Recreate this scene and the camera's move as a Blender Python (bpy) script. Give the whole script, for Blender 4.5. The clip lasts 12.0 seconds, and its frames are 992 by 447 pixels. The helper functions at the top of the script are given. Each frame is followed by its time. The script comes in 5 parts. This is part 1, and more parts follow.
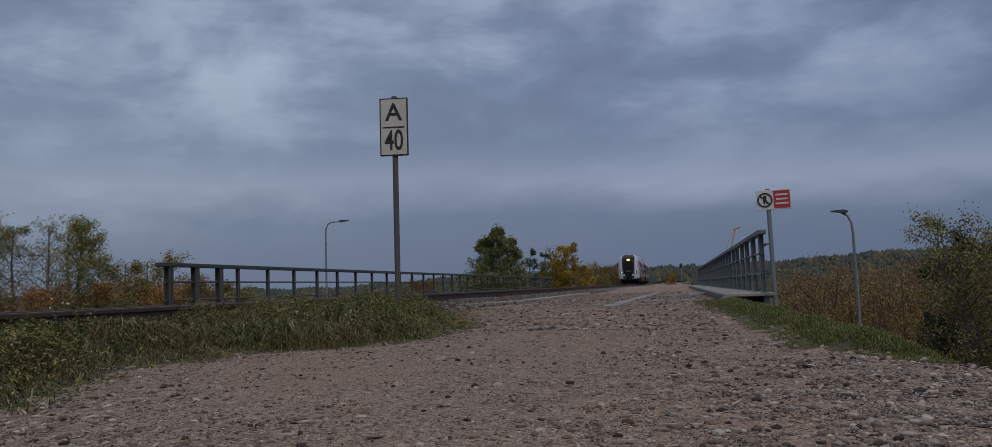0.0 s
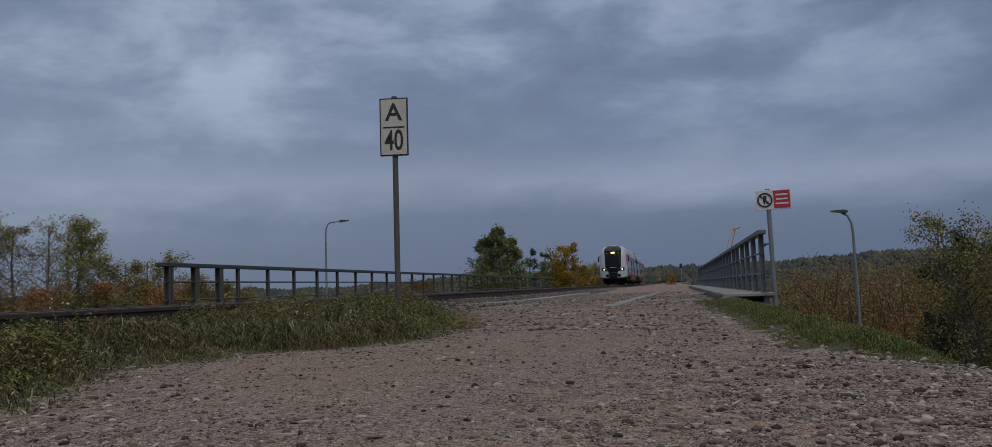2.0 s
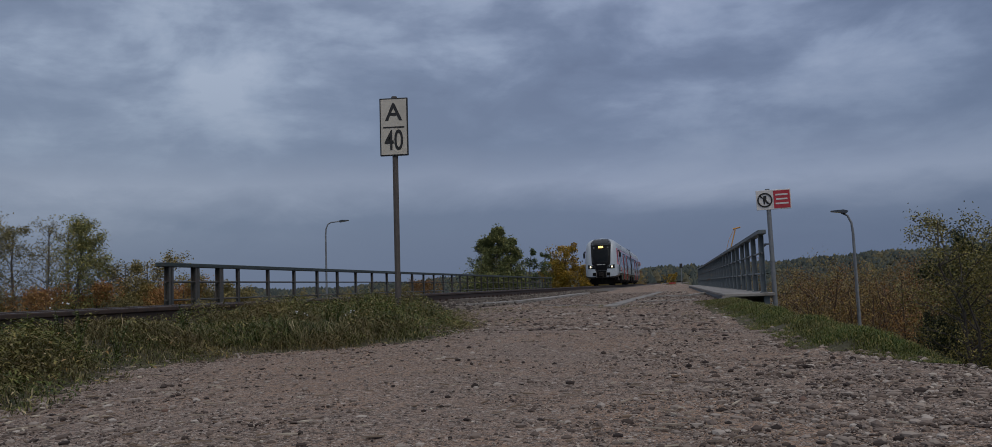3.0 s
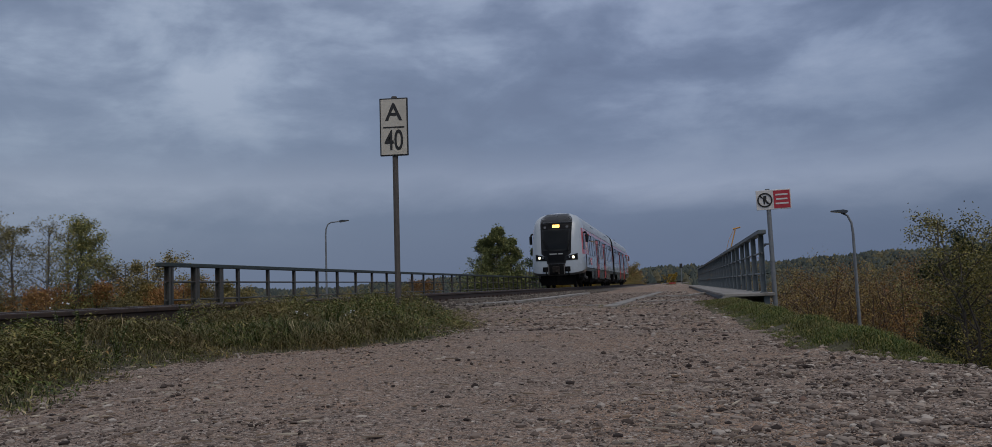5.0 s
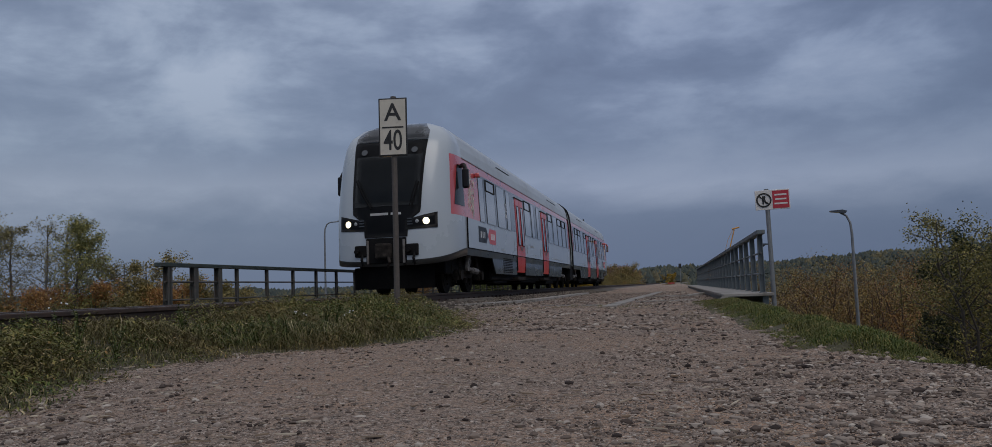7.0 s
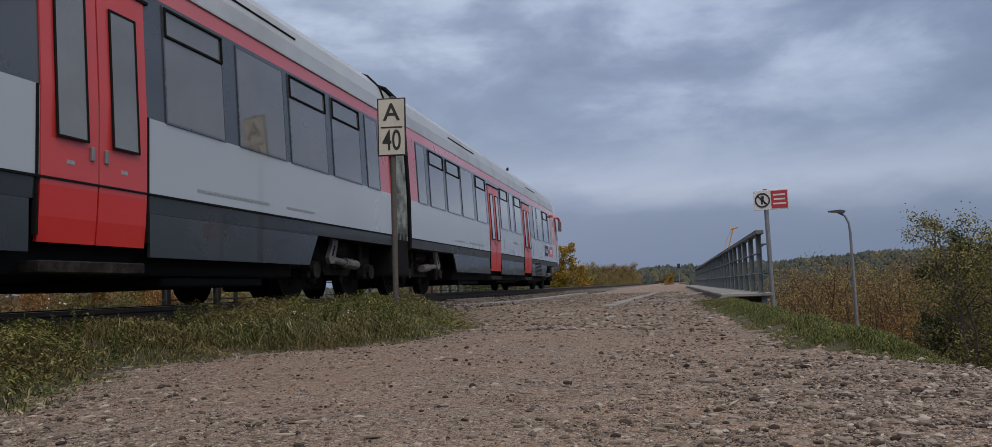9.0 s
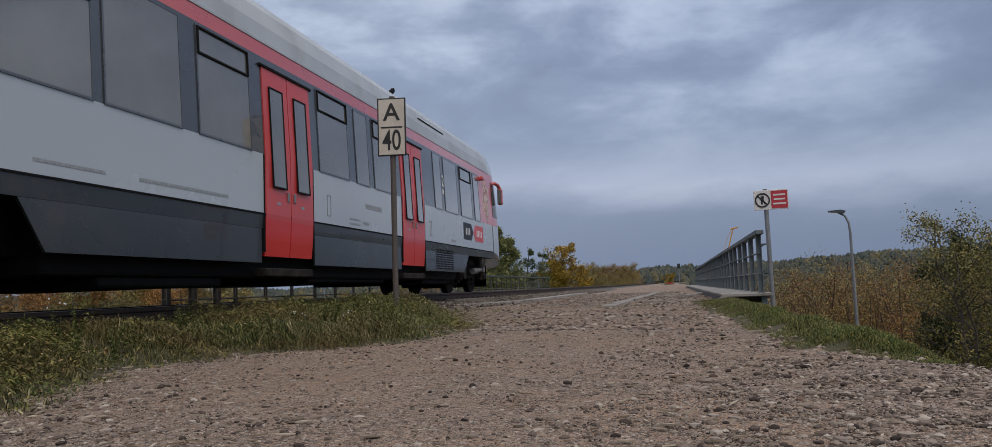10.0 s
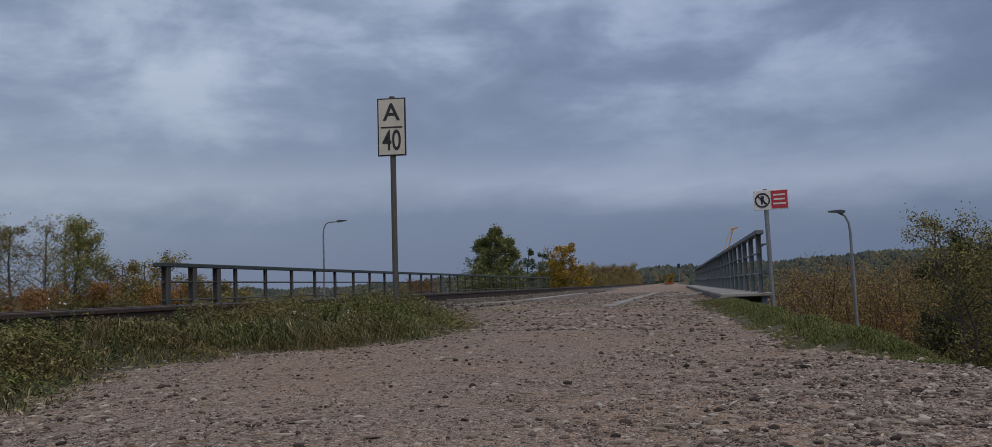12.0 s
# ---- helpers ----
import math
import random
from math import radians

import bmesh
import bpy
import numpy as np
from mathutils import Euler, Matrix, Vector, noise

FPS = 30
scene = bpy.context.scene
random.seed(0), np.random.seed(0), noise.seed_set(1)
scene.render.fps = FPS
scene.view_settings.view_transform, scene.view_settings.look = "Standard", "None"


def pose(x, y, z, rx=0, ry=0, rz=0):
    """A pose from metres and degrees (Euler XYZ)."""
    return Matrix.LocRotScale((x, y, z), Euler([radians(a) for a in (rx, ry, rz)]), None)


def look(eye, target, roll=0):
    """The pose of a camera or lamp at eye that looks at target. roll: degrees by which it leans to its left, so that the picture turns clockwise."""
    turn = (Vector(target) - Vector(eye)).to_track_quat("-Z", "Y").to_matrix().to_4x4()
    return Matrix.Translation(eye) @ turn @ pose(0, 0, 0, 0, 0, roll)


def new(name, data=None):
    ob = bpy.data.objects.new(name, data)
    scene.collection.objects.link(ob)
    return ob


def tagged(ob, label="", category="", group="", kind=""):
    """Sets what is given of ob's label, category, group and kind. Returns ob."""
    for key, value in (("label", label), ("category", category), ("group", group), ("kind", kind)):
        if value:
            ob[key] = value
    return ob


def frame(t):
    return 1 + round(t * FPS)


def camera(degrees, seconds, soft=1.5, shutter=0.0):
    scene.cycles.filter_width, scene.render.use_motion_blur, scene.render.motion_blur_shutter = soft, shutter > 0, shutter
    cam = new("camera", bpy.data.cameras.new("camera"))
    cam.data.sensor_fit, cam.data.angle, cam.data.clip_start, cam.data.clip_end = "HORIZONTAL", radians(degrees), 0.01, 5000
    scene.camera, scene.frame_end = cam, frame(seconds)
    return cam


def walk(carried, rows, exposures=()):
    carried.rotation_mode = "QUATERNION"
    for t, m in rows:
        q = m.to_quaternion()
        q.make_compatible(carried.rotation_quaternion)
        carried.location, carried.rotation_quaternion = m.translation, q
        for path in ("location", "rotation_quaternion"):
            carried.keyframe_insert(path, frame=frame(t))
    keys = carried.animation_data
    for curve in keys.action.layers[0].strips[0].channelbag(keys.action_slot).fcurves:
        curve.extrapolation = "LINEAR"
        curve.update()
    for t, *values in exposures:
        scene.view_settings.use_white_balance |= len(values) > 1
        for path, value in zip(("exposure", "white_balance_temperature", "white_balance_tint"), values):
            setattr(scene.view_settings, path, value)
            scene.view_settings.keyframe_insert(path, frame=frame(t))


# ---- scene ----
# Camera on a low support beside the track; y runs along the track, x to the right, z up
EYE = (0.0, 0.0, 0.5)


def aim(turn):
    """The camera's pose, turned to the right by so many degrees."""
    yaw, tilt = radians(12.522 - turn), radians(4.682)
    way = Vector((-math.sin(yaw) * math.cos(tilt), math.cos(yaw) * math.cos(tilt), math.sin(tilt)))
    return look(EYE, Vector(EYE) + way, roll=-2.08)


cam = camera(63.735, 12.0, soft=0.75, shutter=0.0)
walk(cam, [(0, aim(0)), (5, aim(0)), (6, aim(-0.05)), (6.5, aim(0)), (7, aim(0.07)), (8, aim(0.15)), (9, aim(0.16)), (12, aim(0.16))],
     exposures=[(0, 0.04, 6450, 10), (7.0, 0.05, 6450, 10), (8.8, 0.64, 6900, 10), (11.0, 0.68, 6900, 10), (11.5, 0.62, 6750, 10), (12, 0.29, 6600, 10)])

# ---- light ----
world = bpy.data.worlds.new("overcast_sky")
scene.world = world
world.use_nodes = True
wn, wl = world.node_tree.nodes, world.node_tree.links
sky = wn.new("ShaderNodeTexSky")
sky.sky_type = "NISHITA"
sky.sun_disc = False
sky.sun_elevation, sky.sun_rotation = radians(52), radians(140)
sky.air_density, sky.dust_density = 1.6, 4.0
grey = wn.new("ShaderNodeMix")
grey.data_type = "RGBA"
grey.inputs[0].default_value = 0.8
grey.inputs[7].default_value = (5.5, 5.5, 5.9, 1)
wl.new(sky.outputs[0], grey.inputs[6])
wl.new(grey.outputs[2], wn["Background"].inputs[0])
wn["Background"].inputs[1].default_value = 0.1
sun = new("sun", bpy.data.lights.new("sun", "SUN"))
sun.data.energy, sun.data.angle, sun.data.color = 0.9, radians(40), (1, 0.90, 0.78)
sun.matrix_world = look((0, 0, 0), (-0.45, 0.55, -0.9))
# ---- materials ----
def ramp(nt, fac, stops):
    node = nt.nodes.new("ShaderNodeValToRGB")
    el = node.color_ramp.elements
    while len(el) < len(stops):
        el.new(0.5)
    for e, (at, colour) in zip(el, stops):
        e.position, e.color = at, (*colour, 1)
    nt.links.new(fac, node.inputs[0])
    return node.outputs[0]


def texture(nt, scale, detail=6, rough=0.6, stretch=(1, 1, 1), space="Object"):
    co, mp, tx = nt.nodes.new("ShaderNodeTexCoord"), nt.nodes.new("ShaderNodeMapping"), nt.nodes.new("ShaderNodeTexNoise")
    mp.inputs["Scale"].default_value = stretch
    tx.inputs["Scale"].default_value, tx.inputs["Detail"].default_value, tx.inputs["Roughness"].default_value = scale, detail, rough
    nt.links.new(co.outputs[space], mp.inputs[0])
    nt.links.new(mp.outputs[0], tx.inputs[0])
    return tx.outputs[0]


def mixed(nt, fac, a, b, mode="MIX"):
    node = nt.nodes.new("ShaderNodeMix")
    node.data_type, node.blend_type = "RGBA", mode
    for socket, value in ((node.inputs[0], fac), (node.inputs[6], a), (node.inputs[7], b)):
        if isinstance(value, bpy.types.NodeSocket):
            nt.links.new(value, socket)
        elif isinstance(value, (int, float)):
            socket.default_value = value
        else:
            socket.default_value = (*value, 1)
    return node.outputs[2]


def material(name, colours, scale=8, rough=0.7, metal=0.0, bump=0.0, bump_scale=40, stretch=(1, 1, 1), vary=0.0, island=0.0,
             dirt=None, dirt_scale=1.5, dirt_at=0.55, coat=0.0, spec=0.5, space="Object"):
    """Two or three colours mixed by noise, with optional bump, dirt patches and variation from piece to piece."""
    m = bpy.data.materials.new(name)
    m.use_nodes = True
    nt = m.node_tree
    b = nt.nodes["Principled BSDF"]
    tx = texture(nt, scale, stretch=stretch, space=space)
    n = len(colours)
    col = ramp(nt, tx, [(0.3 + 0.4 * i / max(1, n - 1), c) for i, c in enumerate(colours)] if n > 1 else [(0.3, colours[0]), (0.7, colours[0])])
    if dirt:
        big = ramp(nt, texture(nt, dirt_scale, space=space), [(dirt_at - 0.07, (0, 0, 0)), (dirt_at + 0.12, (1, 1, 1))])
        col = mixed(nt, big, col, dirt)
    for amount, node_name, out in ((vary, "ShaderNodeObjectInfo", "Random"), (island, "ShaderNodeNewGeometry", "Random Per Island")):
        if amount:
            info = nt.nodes.new(node_name)
            val = ramp(nt, info.outputs[out], [(0, (1 - amount,) * 3), (1, (1 + amount,) * 3)])
            col = mixed(nt, 1.0, col, val, "MULTIPLY")
    nt.links.new(col, b.inputs["Base Color"])
    rr = ramp(nt, tx, [(0.3, (max(0.02, rough - 0.08),) * 3), (0.7, (min(1, rough + 0.08),) * 3)])
    nt.links.new(rr, b.inputs["Roughness"])
    b.inputs["Metallic"].default_value = metal
    b.inputs["Coat Weight"].default_value = coat
    b.inputs["Specular IOR Level"].default_value = spec
    if bump:
        bp = nt.nodes.new("ShaderNodeBump")
        bp.inputs["Strength"].default_value, bp.inputs["Distance"].default_value = 1.0, bump
        nt.links.new(texture(nt, bump_scale, space=space, stretch=stretch), bp.inputs["Height"])
        nt.links.new(bp.outputs[0], b.inputs["Normal"])
    return m


def glowing(name, colour, strength):
    m = bpy.data.materials.new(name)
    m.use_nodes = True
    b = m.node_tree.nodes["Principled BSDF"]
    b.inputs["Base Color"].default_value = (*colour, 1)
    b.inputs["Emission Color"].default_value = (*colour, 1)
    b.inputs["Emission Strength"].default_value = strength
    return m


# ---- mesh tools ----
def mesh_of(bm, name, mats, smooth=False):
    me = bpy.data.meshes.new(name)
    bmesh.ops.recalc_face_normals(bm, faces=bm.faces)
    if smooth:
        for f in bm.faces:
            f.smooth = True
    bm.to_mesh(me)
    bm.free()
    for m in mats if isinstance(mats, (list, tuple)) else [mats]:
        me.materials.append(m)
    return me


def part(name, bm, mat, parent=None, label="", smooth=False, at=None):
    """Links a bmesh as one mesh object, under a thing or part if one is given."""
    ob = new(name, mesh_of(bm, name, mat, smooth) if isinstance(bm, bmesh.types.BMesh) else bm)
    if parent is not None:
        ob.parent = parent
    if at is not None:
        ob.matrix_basis = at if isinstance(at, Matrix) else Matrix.Translation(at)
    if label:
        tagged(ob, label)
    return ob


def thing(name, label, category, at=(0, 0, 0), group="", kind=""):
    ob = new(name)
    ob.empty_display_size = 0.2
    ob.matrix_basis = at if isinstance(at, Matrix) else Matrix.Translation(at)
    return tagged(ob, label, category, group, kind)


def box(bm, lo, hi, bevel=0.0, m=None, mat=0):
    lo, hi = Vector(lo), Vector(hi)
    out = bmesh.ops.create_cube(bm, size=1, matrix=Matrix.Translation((lo + hi) / 2) @ Matrix.Diagonal((*(hi - lo), 1)))
    vs = out["verts"]
    faces = {f for v in vs for f in v.link_faces}
    if bevel:
        es = list({e for v in vs for e in v.link_edges})
        r = bmesh.ops.bevel(bm, geom=es, offset=bevel, segments=2 if bevel > 0.02 else 1, affect="EDGES", profile=0.5)
        vs = list({v for f in r["faces"] for v in f.verts} | {v for v in vs if v.is_valid})
        faces = {f for v in vs for f in v.link_faces}
    for f in faces:
        f.material_index = mat
    if m is not None:
        bmesh.ops.transform(bm, matrix=m, verts=vs)
    return vs


def tube(bm, pts, r, n=8, caps=True, mat=0):
    """A round bar along the points; r may be one radius or one for each point."""
    pts = [Vector(p) for p in pts]
    rs = r if isinstance(r, (list, tuple)) else [r] * len(pts)
    rings = []
    for i, p in enumerate(pts):
        d = (pts[min(i + 1, len(pts) - 1)] - pts[max(i - 1, 0)]).normalized()
        side = d.cross(Vector((0.13, 0.31, 0.94)) if abs(d.z) < 0.9 else Vector((0, 1, 0))).normalized()
        up = side.cross(d)
        rings.append([bm.verts.new(p + rs[i] * (math.cos(2 * math.pi * k / n) * side + math.sin(2 * math.pi * k / n) * up)) for k in range(n)])
    for a, b in zip(rings, rings[1:]):
        for k in range(n):
            bm.faces.new((a[k], a[(k + 1) % n], b[(k + 1) % n], b[k])).material_index = mat
    if caps:
        bm.faces.new(rings[0][::-1]).material_index = mat
        bm.faces.new(rings[-1]).material_index = mat
    return rings


def prism(bm, outline, lo, hi, axis="y", mat=0):
    """A closed outline pushed along an axis. For axis y the outline is (x, z), for x it is (y, z), for z (x, y)."""
    put = {"y": lambda a, b, c: (a, c, b), "x": lambda a, b, c: (c, a, b), "z": lambda a, b, c: (a, b, c)}[axis]
    a = [bm.verts.new(put(p, q, lo)) for p, q in outline]
    b = [bm.verts.new(put(p, q, hi)) for p, q in outline]
    n = len(outline)
    fs = [bm.faces.new((a[i], a[(i + 1) % n], b[(i + 1) % n], b[i])) for i in range(n)]
    fs += [bm.faces.new(a[::-1]), bm.faces.new(b)]
    for f in fs:
        f.material_index = mat
    return a + b


def bars(**kw):
    bm = bmesh.new()
    box(bm, **kw)
    return bm


def smoothstep(a, b, x):
    t = max(0.0, min(1.0, (x - a) / (b - a)))
    return t * t * (3 - 2 * t)
WHITE = material("white_coach_paint", [(0.40, 0.45, 0.495), (0.425, 0.475, 0.52)], 0.25, rough=0.25, coat=0.5)
ROOF = material("roof_paint", [(0.38, 0.42, 0.455), (0.44, 0.48, 0.515)], 1.5, rough=0.35, dirt=(0.33, 0.35, 0.365), dirt_scale=0.8, dirt_at=0.55)
RED = material("dull_red_paint", [(0.50, 0.07, 0.075), (0.55, 0.085, 0.085)], 1.0, rough=0.3, coat=0.8)
SIGNAL_RED = material("bright_red_paint", [(0.58, 0.022, 0.018), (0.64, 0.03, 0.022)], 1.2, rough=0.35, coat=0.3)
SLATE = material("slate_paint", [(0.042, 0.049, 0.056), (0.05, 0.057, 0.065)], 1.5, rough=0.3, coat=0.8)
SKIRT = material("skirt_paint", [(0.018, 0.022, 0.025), (0.026, 0.031, 0.033)], 1.0, rough=0.3, coat=0.4, dirt=(0.04, 0.04, 0.036), dirt_scale=0.9, dirt_at=0.6)
BLACK = material("black_panel", [(0.008, 0.009, 0.011), (0.013, 0.014, 0.016)], 4, rough=0.4, spec=0.25)
RUBBER = material("rubber", [(0.006, 0.006, 0.007), (0.012, 0.012, 0.012)], 14, rough=0.8, bump=0.002, spec=0.12)
# the pale olive-brown mottling paints a cloudy reflection into the pane colour
GLASS = material("glass_painted_reflection", [(0.105, 0.103, 0.092), (0.16, 0.155, 0.136)], 0.6, rough=0.05, coat=1.0, spec=1.0)
SCREEN = material("windscreen_glass", [(0.02, 0.024, 0.027), (0.03, 0.034, 0.038)], 0.9, rough=0.12, spec=0.22)
GEAR = material("running_gear_grime", [(0.008, 0.007, 0.007), (0.022, 0.019, 0.017), (0.05, 0.043, 0.038)], 9, rough=0.85, spec=0.15, bump=0.006, bump_scale=30)
DAMPER = material("dusty_grey_metal", [(0.14, 0.133, 0.126), (0.22, 0.21, 0.2)], 8, rough=0.6, metal=0.2, dirt=(0.10, 0.09, 0.08), dirt_scale=6)
TYRE = material("wheel_steel", [(0.006, 0.0055, 0.005), (0.017, 0.015, 0.013)], 10, rough=0.8, spec=0.12)
BELLOWS = material("bellows_fabric", [(0.22, 0.26, 0.26), (0.30, 0.34, 0.335)], 5, rough=0.85, stretch=(1, 1, 0.1), dirt=(0.085, 0.095, 0.095), dirt_scale=3.0, dirt_at=0.5, spec=0.2)
LETTER = material("white_lettering", [(0.68, 0.69, 0.7), (0.74, 0.75, 0.76)], 20, rough=0.5)
GREYMARK = material("grey_marking", [(0.20, 0.22, 0.24), (0.34, 0.37, 0.39)], 30, rough=0.5)
HEADLIGHT = glowing("headlight_glow", (1.0, 0.9, 0.6), 1.7)
AMBER = glowing("amber_display", (1.0, 0.58, 0.14), 2.6)
STEEL = material("rail_steel", [(0.035, 0.024, 0.02), (0.075, 0.048, 0.036)], 12, rough=0.7, metal=0.2, bump=0.002)
RAILTOP = material("polished_rail_head", [(0.35, 0.34, 0.33), (0.45, 0.44, 0.43)], 6, rough=0.35, metal=0.9)
TIE = material("weathered_sleeper", [(0.10, 0.085, 0.07), (0.2, 0.18, 0.155)], 6, rough=0.9, bump=0.006, bump_scale=25, vary=0.2)
CONCRETE = material("worn_concrete", [(0.22, 0.21, 0.195), (0.36, 0.34, 0.32)], 4, rough=0.9, bump=0.006, bump_scale=30, vary=0.12, dirt=(0.13, 0.12, 0.1), dirt_scale=2)
RAILING = material("grey_blue_railing_paint", [(0.09, 0.115, 0.13), (0.14, 0.165, 0.18)], 6, rough=0.6, dirt=(0.13, 0.085, 0.06), dirt_scale=7, dirt_at=0.62)
DARKRAIL = material("dark_green_rail_paint", [(0.028, 0.042, 0.042), (0.055, 0.07, 0.068)], 6, rough=0.55, dirt=(0.07, 0.05, 0.038), dirt_scale=7, dirt_at=0.64)
RUSTY = material("rusty_railing_paint", [(0.05, 0.055, 0.052), (0.095, 0.092, 0.085)], 6, rough=0.7, dirt=(0.12, 0.08, 0.06), dirt_scale=5, dirt_at=0.58)
GALV = material("galvanised_steel", [(0.17, 0.185, 0.2), (0.25, 0.265, 0.28)], 10, rough=0.6, metal=0.3)
POST = material("brown_grey_post", [(0.075, 0.065, 0.058), (0.11, 0.095, 0.085)], 14, rough=0.7, bump=0.001)
SIGNWHITE = material("sign_cream_enamel", [(0.50, 0.47, 0.40), (0.60, 0.565, 0.49)], 5, rough=0.5, dirt=(0.40, 0.36, 0.29), dirt_scale=9, dirt_at=0.66)
SIGNBLACK = material("sign_black", [(0.012, 0.012, 0.012), (0.025, 0.024, 0.023)], 20, rough=0.5)
SIGNRED = material("sign_red", [(0.42, 0.03, 0.045), (0.48, 0.04, 0.055)], 8, rough=0.45)
PANEL = material("sign_white_enamel", [(0.62, 0.6, 0.58), (0.7, 0.68, 0.66)], 8, rough=0.45)
# ---- sky: a thin drifting cloud layer under the bright sky ----
def cloud_layer():
    bm = bmesh.new()
    bmesh.ops.create_uvsphere(bm, u_segments=64, v_segments=32, radius=3500)
    bmesh.ops.delete(bm, geom=[v for v in bm.verts if v.co.z < -700], context="VERTS")
    m = bpy.data.materials.new("cloud_layer")
    m.use_nodes = True
    nt = m.node_tree
    for n in list(nt.nodes):
        if n.type == "BSDF_PRINCIPLED":
            nt.nodes.remove(n)
    co = nt.nodes.new("ShaderNodeTexCoord")
    nrm = nt.nodes.new("ShaderNodeVectorMath")
    nrm.operation = "NORMALIZE"
    nt.links.new(co.outputs["Object"], nrm.inputs[0])
    sep = nt.nodes.new("ShaderNodeSeparateXYZ")
    nt.links.new(nrm.outputs[0], sep.inputs[0])
    def noise_at(scale, stretch, detail, rough, shift, warp=0.0):
        mp, tx = nt.nodes.new("ShaderNodeMapping"), nt.nodes.new("ShaderNodeTexNoise")
        mp.inputs["Scale"].default_value, mp.inputs["Location"].default_value = stretch, shift
        tx.inputs["Scale"].default_value, tx.inputs["Detail"].default_value, tx.inputs["Roughness"].default_value = scale, detail, rough
        tx.inputs["Distortion"].default_value = warp
        nt.links.new(nrm.outputs[0], mp.inputs[0])
        nt.links.new(mp.outputs[0], tx.inputs[0])
        return tx.outputs[0]

    big = noise_at(2.0, (1.0, 1.0, 2.5), 9, 0.53, (0.9, 0.1, 0.4), 0.25)
    fine = noise_at(5.5, (1.0, 1.0, 2.2), 9, 0.56, (1.7, 0.4, 0.0), 0.3)
    both = nt.nodes.new("ShaderNodeMath")
    both.operation = "MULTIPLY_ADD"
    both.inputs[1].default_value = 0.42
    nt.links.new(fine, both.inputs[0])
    nt.links.new(big, both.inputs[2])
    tone = ramp(nt, both.outputs[0], [(0.60, (0.41, 0.45, 0.54)), (0.665, (0.475, 0.52, 0.61)), (0.71, (0.57, 0.61, 0.695)), (0.755, (0.72, 0.755, 0.825)), (0.82, (0.9, 0.91, 0.95))])
    # layered stratus near the horizon, its edges broken by the cloud noise
    warp = nt.nodes.new("ShaderNodeMath")
    warp.operation = "MULTIPLY_ADD"
    warp.inputs[1].default_value = 0.10
    nt.links.new(both.outputs[0], warp.inputs[0])
    nt.links.new(sep.outputs["Z"], warp.inputs[2])
    layer = ramp(nt, warp.outputs[0], [(0.07, (0.385, 0.435, 0.525)), (0.155, (0.40, 0.45, 0.54)), (0.20, (0.74, 0.75, 0.81)), (0.245, (0.47, 0.515, 0.60)), (0.32, (0.55, 0.59, 0.67)), (0.5, (0.6, 0.64, 0.72))])
    low = ramp(nt, sep.outputs["Z"], [(0.05, (0.95, 0.95, 0.95)), (0.17, (0.5, 0.5, 0.5)), (0.27, (0, 0, 0))])
    tone = mixed(nt, low, tone, layer)
    # the overcast is thinner on one side of the sky
    dot = nt.nodes.new("ShaderNodeVectorMath")
    dot.operation = "DOT_PRODUCT"
    dot.inputs[1].default_value = (-0.85, 0.35, 0.4)
    nt.links.new(nrm.outputs[0], dot.inputs[0])
    tone = mixed(nt, 1.0, tone, ramp(nt, dot.outputs["Value"], [(0.05, (0.60, 0.71, 0.865)), (0.45, (0.695, 0.795, 0.95)), (0.85, (0.80, 0.90, 1.0))]), "MULTIPLY")
    # towards the zenith the layer thins out and lets neutral light through
    tone = mixed(nt, ramp(nt, sep.outputs["Z"], [(0.40, (0, 0, 0)), (0.68, (1, 1, 1))]), tone, (0.80, 0.82, 0.85))
    tr = nt.nodes.new("ShaderNodeBsdfTransparent")
    nt.links.new(tone, tr.inputs[0])
    nt.links.new(tr.outputs[0], nt.nodes["Material Output"].inputs[0])
    return tagged(part("cloud_backdrop", bm, m, smooth=True), "broken grey-blue overcast clouds drifting slowly", "sky", kind="structure")


clouds = cloud_layer()

